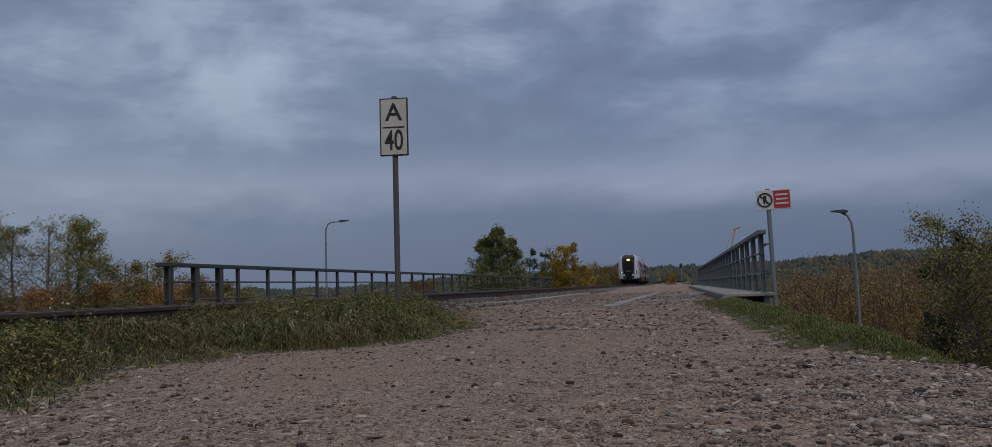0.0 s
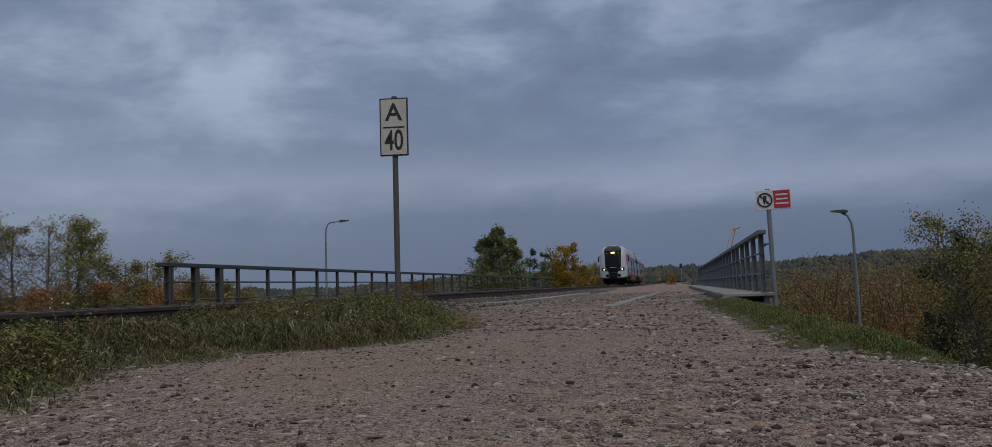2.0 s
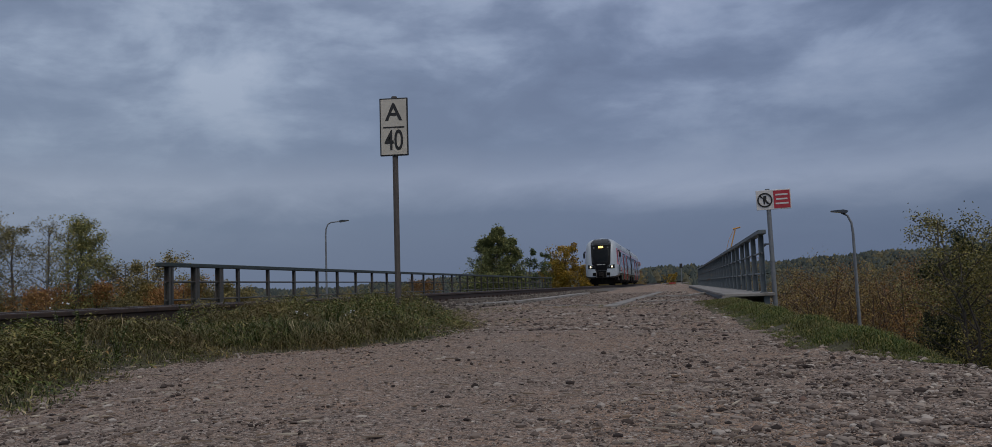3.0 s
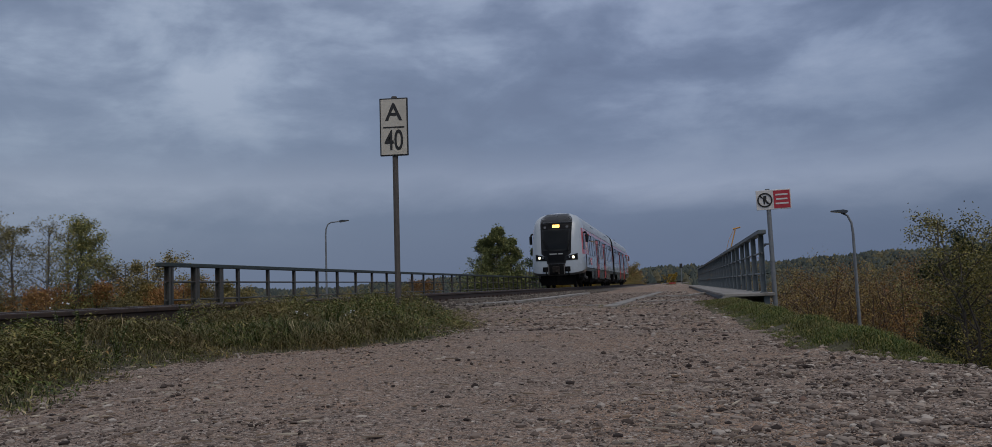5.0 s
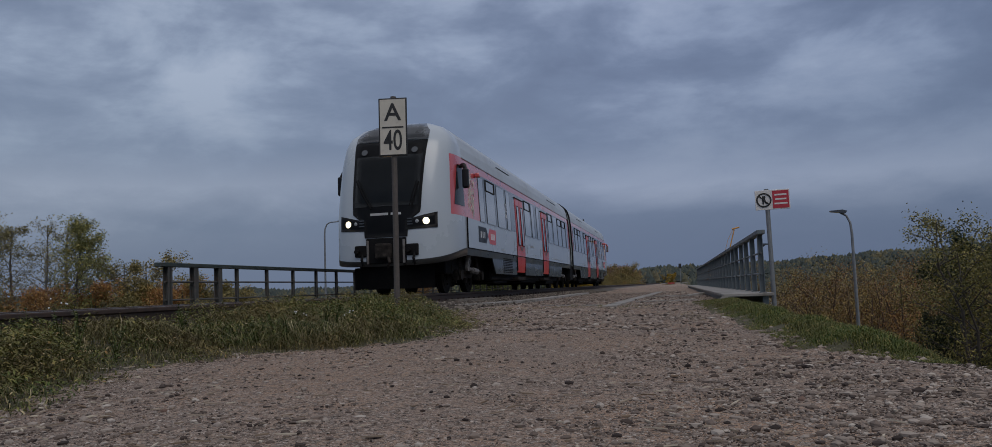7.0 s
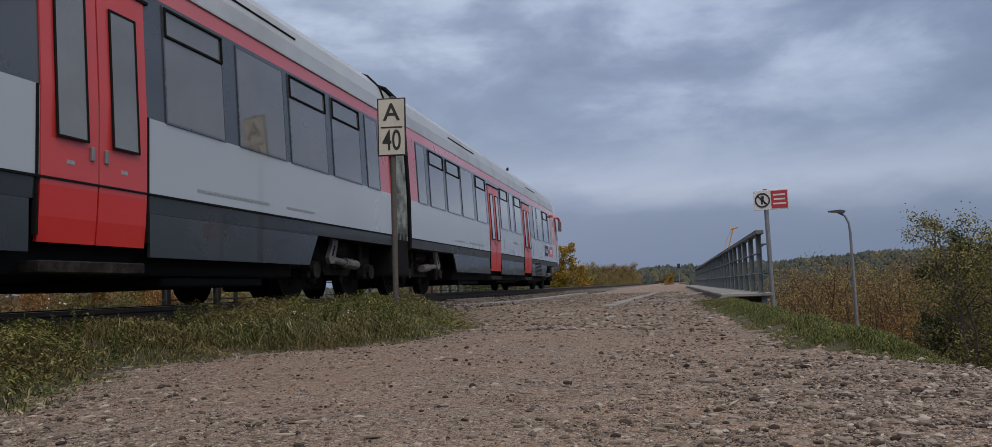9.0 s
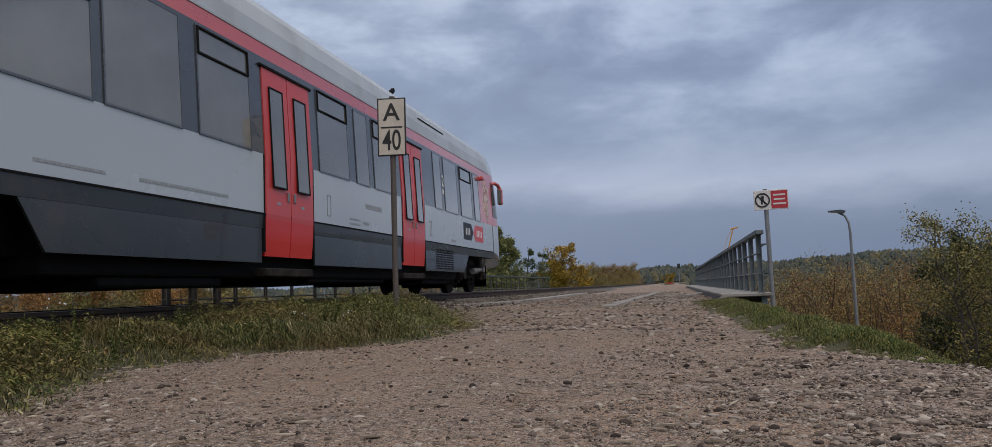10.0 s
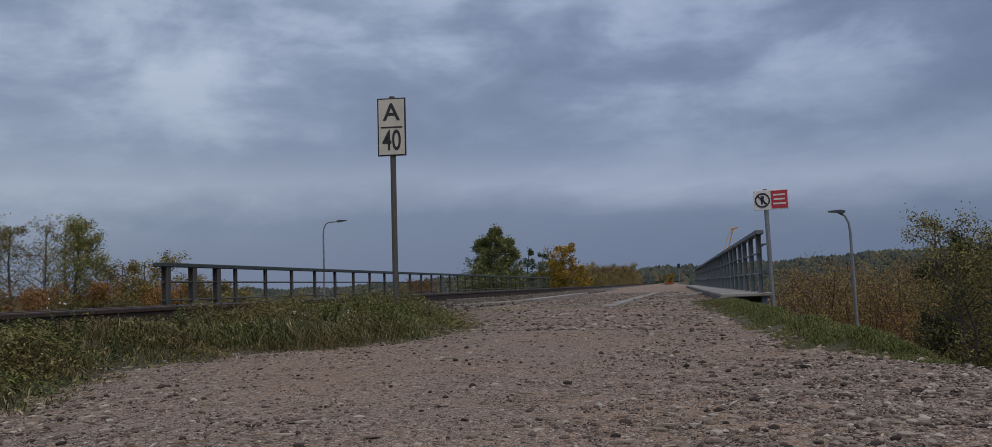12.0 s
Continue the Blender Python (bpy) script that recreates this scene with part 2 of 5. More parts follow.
# ---- ground ----
def gravel_material():
    """Sandy grit with pebbles of several sizes pressed into it."""
    m = bpy.data.materials.new("trodden_gravel")
    m.use_nodes = True
    nt = m.node_tree
    b = nt.nodes["Principled BSDF"]
    co = nt.nodes.new("ShaderNodeTexCoord")
    col = ramp(nt, texture(nt, 30, 8, 0.75), [(0.34, (0.09, 0.06, 0.046)), (0.5, (0.27, 0.195, 0.148)), (0.66, (0.47, 0.36, 0.282))])
    col = mixed(nt, ramp(nt, texture(nt, 0.55, 4), [(0.42, (0, 0, 0)), (0.58, (0.9, 0.9, 0.9))]), col, ramp(nt, texture(nt, 90, 6, 0.8), [(0.35, (0.20, 0.118, 0.074)), (0.65, (0.46, 0.305, 0.20))]))
    height = None
    for scale, part_of in ((38, 0.66), (85, 0.55), (190, 0.5)):
        vo, vd = nt.nodes.new("ShaderNodeTexVoronoi"), nt.nodes.new("ShaderNodeTexVoronoi")
        vd.feature = "DISTANCE_TO_EDGE"
        for v in (vo, vd):
            v.inputs["Scale"].default_value = scale
            nt.links.new(co.outputs["Object"], v.inputs["Vector"])
        sep = nt.nodes.new("ShaderNodeSeparateColor")
        nt.links.new(vo.outputs["Color"], sep.inputs[0])
        there = ramp(nt, sep.outputs[0], [(part_of, (0, 0, 0)), (part_of + 0.02, (1, 1, 1))])
        body = ramp(nt, vd.outputs["Distance"], [(0.04, (0, 0, 0)), (0.14, (1, 1, 1))])
        mask = mixed(nt, 1.0, there, body, "MULTIPLY")
        stone = ramp(nt, sep.outputs[1], [(0, (0.035, 0.026, 0.022)), (0.4, (0.19, 0.147, 0.12)), (0.8, (0.43, 0.355, 0.30)), (1, (0.6, 0.53, 0.47))])
        col = mixed(nt, mask, col, stone)
        bp = nt.nodes.new("ShaderNodeBump")
        bp.inputs["Strength"].default_value, bp.inputs["Distance"].default_value = 1.0, 0.34 / scale
        nt.links.new(mask, bp.inputs["Height"])
        if height is not None:
            nt.links.new(height, bp.inputs["Normal"])
        height = bp.outputs[0]
    nt.links.new(col, b.inputs["Base Color"])
    nt.links.new(height, b.inputs["Normal"])
    b.inputs["Roughness"].default_value = 0.92
    b.inputs["Specular IOR Level"].default_value = 0.3
    return m


GRAVEL = gravel_material()
BEDSTONE = material("dark_ballast", [(0.05, 0.044, 0.04), (0.10, 0.088, 0.08), (0.17, 0.152, 0.14)], 24, rough=0.95, bump=0.03, bump_scale=30)
SOIL = material("grassy_soil", [(0.045, 0.045, 0.022), (0.075, 0.068, 0.035), (0.11, 0.09, 0.05)], 7, rough=0.95, bump=0.03, bump_scale=20)
FIELD = material("far_woodland", [(0.045, 0.055, 0.052), (0.075, 0.08, 0.06), (0.12, 0.105, 0.06)], 0.02, rough=1.0, bump=2.0, bump_scale=0.12, dirt=(0.06, 0.075, 0.08), dirt_scale=0.006)


def between(v, at, values):
    """Straight-line interpolation in a short table."""
    if v <= at[0]:
        return values[0]
    for i in range(1, len(at)):
        if v <= at[i]:
            return values[i - 1] + (values[i] - values[i - 1]) * (v - at[i - 1]) / (at[i] - at[i - 1])
    return values[-1]


def road_level(y):
    return (between(y, [-30, 2.5, 5, 9, 14, 16, 60, 400], [0.0, 0.0, 0.02, 0.065, 0.12, 0.13, 0.13, 0.13]))


def right_edge(y):
    """Where the gravel ends on the side of the slope."""
    return (between(y, [-5, 0, 3, 4.3, 4.7, 5.1, 5.35, 5.6, 6.4, 8.2, 13, 15, 16, 60, 70], [3.2, 2.8, 2.1, 1.5, 1.36, 1.17, 0.98, 0.81, 0.73, 0.70, 0.38, 0.32, 0.9, 0.9, 1.5]))


def crest(y):
    """Where the slope into the valley begins."""
    return (between(y, [-5, 0, 3, 4.3, 4.7, 5.3, 5.8, 6.5, 8, 12, 15.2, 15.3, 58, 70], [3.3, 2.9, 2.2, 1.6, 1.44, 1.38, 1.33, 1.24, 1.14, 1.02, 1.0, 1.1, 1.1, 2.0]))


def left_edge(y):
    """Where the grass begins on the side of the track."""
    return (between(y, [-5, 2.0, 3.4, 4.2, 5.3, 6.0, 6.5, 6.9, 7.2, 8.0, 10.1, 11.6, 12.6, 14], [-2.6, -2.85, -3.15, -3.45, -3.68, -3.42, -3.05, -2.6, -2.25, -2.15, -2.6, -3.1, -3.9, -4.6]))


def ground_height(x, y):
    z = road_level(y)
    out = max(0.0, x - crest(y))
    left = max(0.0, -10.0 - x)
    bridge = max(0.0, min(y - 16.0, 57.0 - y))
    drop = max(out / 1.25, left / 1.7, bridge / 0.8)
    z -= drop
    # ballast bed under the track
    z += 0.10 * smoothstep(-3.7, -4.8, x) * smoothstep(-10.5, -8.4, x) * (drop < 0.05)
    # grass verge swells a little
    z += 0.09 * smoothstep(left_edge(y), left_edge(y) - 1.0, x) * smoothstep(13.5, 11, y) * smoothstep(-5.5, -4.2, x)
    z += (0.07 + 0.05 * noise.noise((y * 0.9, 2, 2))) * smoothstep(right_edge(y), right_edge(y) + 0.35, x) * smoothstep(15, 12, y) * smoothstep(4.7, 5.8, y) * smoothstep(crest(y) + 0.25, crest(y) - 0.1, x)
    z = max(z, -7.0)
    if drop < 0.3 and y < 20:
        z += 0.035 * noise.noise((x * 0.8, y * 0.8, 0)) + 0.016 * noise.noise((x * 3, y * 3, 3))
    far = math.hypot(x, y)
    if far > 300:
        a = math.degrees(math.atan2(x, y))
        top = (between(a, [-90, -45, -31, -23, -17, -13, -6, -3, -1, 2, 8, 14, 18, 30, 90], [10, 11, 12, 11, 17, 21, 18, 17, 21, 20, 23, 27, 29, 30, 28]))
        top += 2.2 * noise.noise((a * 0.35, 0, 5)) + 1.0 * noise.noise((a * 1.3, 0, 9))
        z = max(z, -7 + top * smoothstep(420, 900, far))
    return z


def surface_height(x, y):
    """The ground, or the bridge deck with its ballast where that lies above."""
    if 15.6 < y < 58 and -9.3 < x < 1.0:
        return 0.13 + 0.09 * smoothstep(-3.9, -4.8, x) * smoothstep(-8.6, -7.6, x)
    return ground_height(x, y)


def build_ground():
    def steps(edges):
        out = []
        for a, b, d in edges:
            out += list(np.arange(a, b, d))
        return out
    xs = steps([(-1800, -300, 60), (-300, -60, 14), (-60, -12, 2.5), (-12, -5, 0.5), (-5, 3, 0.16), (3, 12, 0.7), (12, 60, 4), (60, 300, 14), (300, 1801, 60)])
    ys = steps([(-300, -20, 40), (-20, -6, 2), (-6, 0, 0.4), (0, 15, 0.2), (15, 20, 0.4), (20, 70, 1.5), (70, 320, 10), (320, 1000, 28), (1000, 2600, 120)])
    verts = [(x, y, ground_height(x, y)) for y in ys for x in xs]
    n = len(xs)
    faces, mats = [], []
    for j in range(len(ys) - 1):
        for i in range(n - 1):
            faces.append((j * n + i, j * n + i + 1, (j + 1) * n + i + 1, (j + 1) * n + i))
            x, y = (xs[i] + xs[i + 1]) / 2, (ys[j] + ys[j + 1]) / 2
            road = left_edge(y) - 0.1 < x < right_edge(y) if y < 14 else -10 < x < right_edge(y)
            ballast = -8.6 < x < -4.4
            mats.append(3 if ballast and -6 < y < 400 else 0 if road and -6 < y < 400 else 2 if math.hypot(x, y) > 130 else 1)
    me = bpy.data.meshes.new("ground")
    me.from_pydata(verts, [], faces)
    for m in (GRAVEL, SOIL, FIELD, BEDSTONE):
        me.materials.append(m)
    me.polygons.foreach_set("material_index", mats)
    me.polygons.foreach_set("use_smooth", [True] * len(faces))
    return tagged(new("ground", me), "stony gravel track on a grassy embankment above a wooded valley", "ground", kind="structure")


build_ground()

# ---- bridge deck with its gravel surface, walkway slab and joints ----
bm = bmesh.new()
box(bm, (-9.3, 15.6, -0.9), (1.0, 58.0, 0.125), 0.03)
tagged(part("bridge_deck", bm, GRAVEL), "long bridge deck covered with gravel", "bridge", kind="structure")
bm = bmesh.new()
prism(bm, [(-8.9, 0.11), (-3.8, 0.11), (-4.75, 0.222), (-7.7, 0.222)], 15.7, 57.9, "y")
tagged(part("ballast_bed", bm, BEDSTONE), "raised bed of dull ballast under the track", "ballast", kind="structure")


def walkway():
    t = thing("walkway", "weathered concrete walkway slabs along the bridge edge", "walkway", (0, 0, 0), kind="structure")
    bm = bmesh.new()
    box(bm, (0, 0, -0.055), (0.86, 1.36, 0.0), 0.008)
    me = mesh_of(bm, "slab", CONCRETE)
    for k in range(30):
        part("slab", me, None, t, at=pose(0.82, 14.75 + k * 1.4, 0.262, random.uniform(-0.3, 0.3), random.uniform(-0.3, 0.3), 0))
    for x in (0.9, 1.55):
        bm = bmesh.new()
        box(bm, (x - 0.05, 14.85, 0.05), (x + 0.05, 57, 0.205), 0.005)
        part("beam", bm, RAILING, t, "painted steel edge beam")
    bm = bmesh.new()
    prism(bm, [(0.80, 0.22), (0.92, 0.22), (0.72, 0.02), (0.60, 0.02)], 14.72, 14.80, "y")
    part("end_strut", bm, CONCRETE, t)
    bm = bmesh.new()
    box(bm, (1.02, 15.25, -0.9), (1.4, 15.6, 0.04), 0.02, Matrix.Translation((0, 0, 0)))
    part("pedestal", bm, CONCRETE, t, "pale concrete pedestal")


walkway()

# ---- railings ----
def bridge_railing(name, label, x, posts, top, base, mat, rails, post_size, wide=()):
    t = thing(name, label, "railing", (x, posts[0], base))
    y0, y1 = posts[0] - 0.3, posts[-1] + 0.2
    bm = bmesh.new()
    box(bm, (-0.07, y0 - posts[0], top - base - 0.075), (0.07, y1 - posts[0], top - base), 0.008)
    part("top_rail", bm, DARKRAIL if mat is RUSTY else mat, t)
    for z in rails:
        bm = bmesh.new()
        tube(bm, [(0, y0 - posts[0] + 0.2, z - base), (0, y1 - posts[0], z - base)], 0.018, 6)
        part("lower_rail", bm, mat, t)
    meshes = []
    for a, b in (post_size, (0.11, 0.13)):
        bm = bmesh.new()        # rolled section: two flanges and a web
        h = top - base - 0.07
        box(bm, (-a / 2, -b / 2, 0), (-a / 2 + 0.012, b / 2, h))
        box(bm, (a / 2 - 0.012, -b / 2, 0), (a / 2, b / 2, h))
        box(bm, (-a / 2, -0.006, 0), (a / 2, 0.006, h))
        box(bm, (-a / 2 - 0.02, -b / 2 - 0.02, -0.012), (a / 2 + 0.02, b / 2 + 0.02, 0.014))
        meshes.append(mesh_of(bm, "post", mat))
    for y in posts:
        part("post", meshes[1 if y in wide else 0], None, t, at=pose(0, y - posts[0], 0, random.uniform(-0.4, 0.4), random.uniform(-0.4, 0.4), 0))
    return t


near = [12.9, 13.72, 14.55]
bridge_railing("track_railing", "grey painted steel railing beside the track", -9.0, near + [15.25 + 1.27 * k for k in range(35)], 1.19, 0.195, RUSTY, (0.84, 0.51), (0.06, 0.07), near)
bridge_railing("walkway_railing", "blue-grey steel railing on the walkway edge", 1.52, [15.0 + 1.42 * k for k in range(30)], 1.37, 0.262, RAILING, (0.97, 0.60), (0.09, 0.10))

# ---- track ----
def build_track():
    t = thing("railway_track", "rusty steel rails on weathered sleepers in ballast", "track", kind="structure")
    prof = [(-0.075, 0), (0.075, 0), (0.075, 0.012), (0.01, 0.03), (0.01, 0.125), (0.036, 0.14), (0.036, 0.17), (0.03, 0.18), (-0.03, 0.18), (-0.036, 0.17), (-0.036, 0.14), (-0.01, 0.125), (-0.01, 0.03), (-0.075, 0.012)]
    for s in (-1, 1):
        bm = bmesh.new()
        prism(bm, [(a - 6.176 + s * 0.796, b + 0.26) for a, b in prof], -120, 320, "y")
        r = part("rail", bm, STEEL, t, "rust-brown rail")
        bm = bmesh.new()
        box(bm, (-6.176 + s * 0.796 - 0.026, -120, 0.4385), (-6.176 + s * 0.796 + 0.026, 320, 0.4425))
        part("rail_head", bm, RAILTOP, r, "polished rail head")
    bm = bmesh.new()
    box(bm, (-1.3, -0.12, 0), (1.3, 0.12, 0.15), 0.015)
    me = mesh_of(bm, "sleeper", TIE)
    bm = bmesh.new()
    box(bm, (-0.13, -0.09, 0), (0.13, 0.09, 0.022), 0.004)
    for x in (-0.09, 0.09):
        tube(bm, [(x, 0.05, 0), (x, 0.05, 0.06)], 0.016, 6)
        tube(bm, [(x, -0.05, 0), (x, -0.05, 0.06)], 0.016, 6)
    clip = mesh_of(bm, "rail_fastening", STEEL)
    for k in range(150):
        y = -8 + 0.545 * k
        sl = part("sleeper", me, None, t, at=pose(-6.176, y, 0.105, 0, 0, random.uniform(-0.6, 0.6)))
        if 4 < y < 40:
            for s in (-1, 1):
                part("rail_fastening", clip, None, sl, at=(s * 0.796, 0, 0.15))


build_track()


# ---- loose concrete strips and steel joints in the gravel ----
def strip(name, label, pts, w, h, mat):
    """A flat worn strip through points (x, y, z of its top)."""
    bm = bmesh.new()
    for a, b in zip(pts, pts[1:]):
        a, b = Vector(a), Vector(b)
        d = b - a
        m = Matrix.Translation(a) @ d.to_track_quat("Y", "Z").to_matrix().to_4x4()
        box(bm, (-w / 2, 0, -h), (w / 2, d.length - 0.03, 0), 0.008, m)
    return tagged(part(name, bm, mat), label, "slab")


strip("concrete_kerb", "broken pale concrete strip lying along the ballast", [(-4.5, 15.6, 0.215), (-4.05, 17.4, 0.205), (-3.75, 20.0, 0.195), (-3.8, 26.5, 0.195), (-3.85, 35, 0.195)], 0.32, 0.13, CONCRETE)
strip("concrete_strip", "worn pale concrete strip in the gravel road", [(-1.13, 13.9, 0.145), (-1.0, 19.0, 0.15), (-0.82, 25, 0.15), (-0.62, 33, 0.15)], 0.24, 0.06, CONCRETE)
strip("expansion_joint", "weathered concrete joint across the road", [(-2.9, 15.9, 0.15), (-1.3, 14.6, 0.145)], 0.10, 0.06, CONCRETE)
strip("expansion_joint", "weathered concrete joint across the road", [(-0.85, 22.0, 0.16), (0.3, 21.4, 0.17), (0.75, 23.0, 0.2)], 0.10, 0.07, CONCRETE)
strip("expansion_joint", "weathered concrete joint across the road", [(-0.8, 16.6, 0.15), (0.45, 16.6, 0.15)], 0.06, 0.04, CONCRETE)
strip("timber_baulk", "dark old timber lying beside the ballast", [(-4.95, 17.5, 0.30), (-4.5, 19.4, 0.30)], 0.2, 0.12, TIE)


# ---- signs ----
def text_part(name, body, size, at, mat, parent, squeeze=1.0):
    cu = bpy.data.curves.new(name, "FONT")
    cu.body, cu.size, cu.extrude, cu.align_x, cu.align_y = body, size, 0.002, "CENTER", "CENTER"
    cu.offset = 0.004
    cu.materials.append(mat)
    ob = new(name, cu)
    ob.parent = parent
    ob.matrix_basis = at @ Matrix.Diagonal((squeeze, 1, 1, 1))
    return ob


def speed_sign():
    face = 10.40
    t = thing("speed_sign", "cream railway sign reading A 40 on a brown post", "sign", pose(-3.73, face, 0.12, 0, 0.35, 8))
    bm = bmesh.new()
    tube(bm, [(0, 0.045, -0.2), (0, 0.045, 3.115)], 0.04, 12)
    part("post", bm, POST, t, "brown-grey steel post")
    bm = bmesh.new()
    box(bm, (-0.2, -0.012, 2.268), (0.2, 0.006, 3.085), 0.006)
    part("sign_border", bm, SIGNBLACK, t)
    bm = bmesh.new()
    box(bm, (-0.180, -0.018, 2.288), (0.180, -0.006, 3.065))
    plate = part("sign_face", bm, SIGNWHITE, t, "cream enamel face")
    bm = bmesh.new()
    box(bm, (-0.15, -0.0215, 2.660), (0.15, -0.015, 2.680))
    part("divider", bm, SIGNBLACK, plate)
    flat = Matrix.Rotation(radians(90), 4, "X")
    text_part("letter", "A", 0.345, Matrix.Translation((0, -0.020, 2.872)) @ flat, SIGNBLACK, plate, 1.0)
    text_part("number", "40", 0.40, Matrix.Translation((0.0, -0.020, 2.475)) @ flat, SIGNBLACK, plate, 0.66)
    for z in (2.42, 2.92):
        bm = bmesh.new()
        box(bm, (-0.09, 0.006, z), (0.09, 0.09, z + 0.035), 0.005)
        part("clamp", bm, POST, t)


def warning_sign():
    t = thing("warning_sign", "white and red no-trespassing sign on a grey post", "sign", pose(2.27, 19.0, -0.75, 0, -0.5, -4))
    bm = bmesh.new()
    tube(bm, [(-0.1, 0.05, -0.9), (-0.1, 0.05, 3.3)], 0.05, 12)
    part("post", bm, GALV, t, "galvanised post")
    bm = bmesh.new()
    box(bm, (-0.36, -0.012, 2.82), (0.39, 0.006, 3.27), 0.006)
    part("panel", bm, PANEL, t, "white enamel panel")
    bm = bmesh.new()
    box(bm, (0.02, -0.018, 2.845), (0.37, -0.010, 3.245))
    red = part("red_field", bm, SIGNRED, t, "red field with unreadable text bars")
    for z, w in ((3.15, 0.26), (3.05, 0.24), (2.95, 0.28)):
        bm = bmesh.new()
        box(bm, (0.195 - w / 2, -0.021, z - 0.018), (0.195 + w / 2, -0.016, z + 0.018))
        part("text_bar", bm, PANEL, red)
    bm = bmesh.new()
    pts = [(-0.17 + 0.15 * math.cos(a), -0.016, 3.045 + 0.15 * math.sin(a)) for a in np.linspace(0, 2 * math.pi, 33)]
    tube(bm, pts, 0.017, 6)
    tube(bm, [(-0.275, -0.016, 3.15), (-0.065, -0.016, 2.94)], 0.014, 6)
    part("prohibition_ring", bm, SIGNBLACK, t, "dark prohibition ring with a slash")
    bm = bmesh.new()
    prism(bm, [(-0.2, 2.95), (-0.17, 2.95), (-0.16, 3.02), (-0.13, 2.95), (-0.11, 2.96), (-0.14, 3.06), (-0.13, 3.14), (-0.2, 3.14), (-0.21, 3.05)], -0.018, -0.012, "y")
    part("pictogram", bm, SIGNBLACK, t, "plain dark pictogram block")


speed_sign()
warning_sign()


# ---- lamps in the valley ----
def street_lamp(x, y, top, reach, turn, group="street lamps in the valley"):
    foot = ground_height(x, y)
    h = top - foot
    t = thing("street_lamp", "tall grey street lamp with a flat dark head", "street lamp", pose(x, y, foot, 0, 0, turn), group)
    bm = bmesh.new()
    tube(bm, [(0, 0, -0.2), (0, 0, h * 0.5), (0, 0, h - 0.7)], [0.085, 0.066, 0.045], 12)
    part("pole", bm, GALV, t)
    bm = bmesh.new()
    tube(bm, [(0, 0, h - 0.7), (0.03, 0, h - 0.35), (0.14, 0, h - 0.1), (0.32, 0, h), (reach, 0, h + 0.03)], [0.043, 0.04, 0.036, 0.033, 0.03], 10)
    part("arm", bm, GALV, t)
    bm = bmesh.new()
    prism(bm, [(reach - 0.05, h - 0.02), (reach + 0.42, h + 0.05), (reach + 0.44, h + 0.09), (reach + 0.05, h + 0.11), (reach - 0.1, h + 0.06)], -0.13, 0.13, "y")
    part("lamp_head", bm, SLATE, t, "flat dark luminaire")


street_lamp(6.02, 29.4, 2.68, 0.22, 180)
street_lamp(-18.75, 40.9, 4.5, 0.85, 12)
street_lamp(-40.1, 44.6, 3.75, 0.9, 195)
street_lamp(4.78, 47.76, 2.42, 0.22, 0)
street_lamp(-17.72, 72.9, 4.05, 0.35, 180)

# ---- barrier boards far along the road ----
for k in range(4):
    bd = thing("barrier_board", "small weathered red and grey barrier board across the far road", "barrier", (-2.3 + 1.15 * k, 140, 0.13), "barrier boards on the far road")
    bm = bmesh.new()
    box(bm, (0, -0.04, 0.18), (1.05, 0.0, 0.36), 0.01)
    part("board", bm, SIGNRED if k == 1 else CONCRETE, bd)
    for x in (0.1, 0.9):
        bm = bmesh.new()
        box(bm, (x, -0.02, -0.02), (x + 0.06, 0.04, 0.34), 0.005)
        part("leg", bm, GALV, bd)

# ---- railway signal and crane far along the line ----
sg = thing("railway_signal", "small dark railway signal on a post by the line", "signal", (0.9, 130, 0.15))
bm = bmesh.new()
tube(bm, [(0, 0, 0), (0, 0, 3.0)], 0.06, 8)
part("post", bm, GALV, sg)
bm = bmesh.new()
box(bm, (-0.22, -0.12, 2.6), (0.22, 0.12, 3.3), 0.05)
part("signal_head", bm, SIGNBLACK, sg)

CRANE = material("crane_yellow", [(0.55, 0.26, 0.06), (0.62, 0.32, 0.09)], 3, rough=0.6)
cr = thing("tower_crane", "distant orange construction crane above the trees", "crane", (30, 500, -7))
for nm, pts, r in (("mast", [(0, 0, 0), (2, 0, 22), (6.6, 0, 38.5)], 0.35), ("stay", [(-1, 0, 20), (2.5, 0, 32), (6.0, 0, 38.6)], 0.12), ("jib", [(5.2, 0, 38.3), (9.5, 0, 39.2)], 0.45)):
    bm = bmesh.new()
    tube(bm, pts, r, 6)
    part(nm, bm, CRANE, cr)
# ---- plants ----
def leaf_material(name, stops, rough=0.6, patch=None):
    m = bpy.data.materials.new(name)
    m.use_nodes = True
    nt = m.node_tree
    b = nt.nodes["Principled BSDF"]
    geo = nt.nodes.new("ShaderNodeNewGeometry")
    col = ramp(nt, geo.outputs["Random Per Island"], stops)
    if patch:      # drier patches
        col = mixed(nt, ramp(nt, texture(nt, 1.1, 4), [(0.42, (0, 0, 0)), (0.66, (0.75, 0.75, 0.75))]), col, patch)
    info = nt.nodes.new("ShaderNodeObjectInfo")
    col = mixed(nt, 1.0, col, ramp(nt, info.outputs["Random"], [(0, (0.75, 0.78, 0.8)), (1, (1.2, 1.12, 1.0))]), "MULTIPLY")
    nt.links.new(col, b.inputs["Base Color"])
    b.inputs["Roughness"].default_value = rough
    b.inputs["Specular IOR Level"].default_value = 0.25
    return m


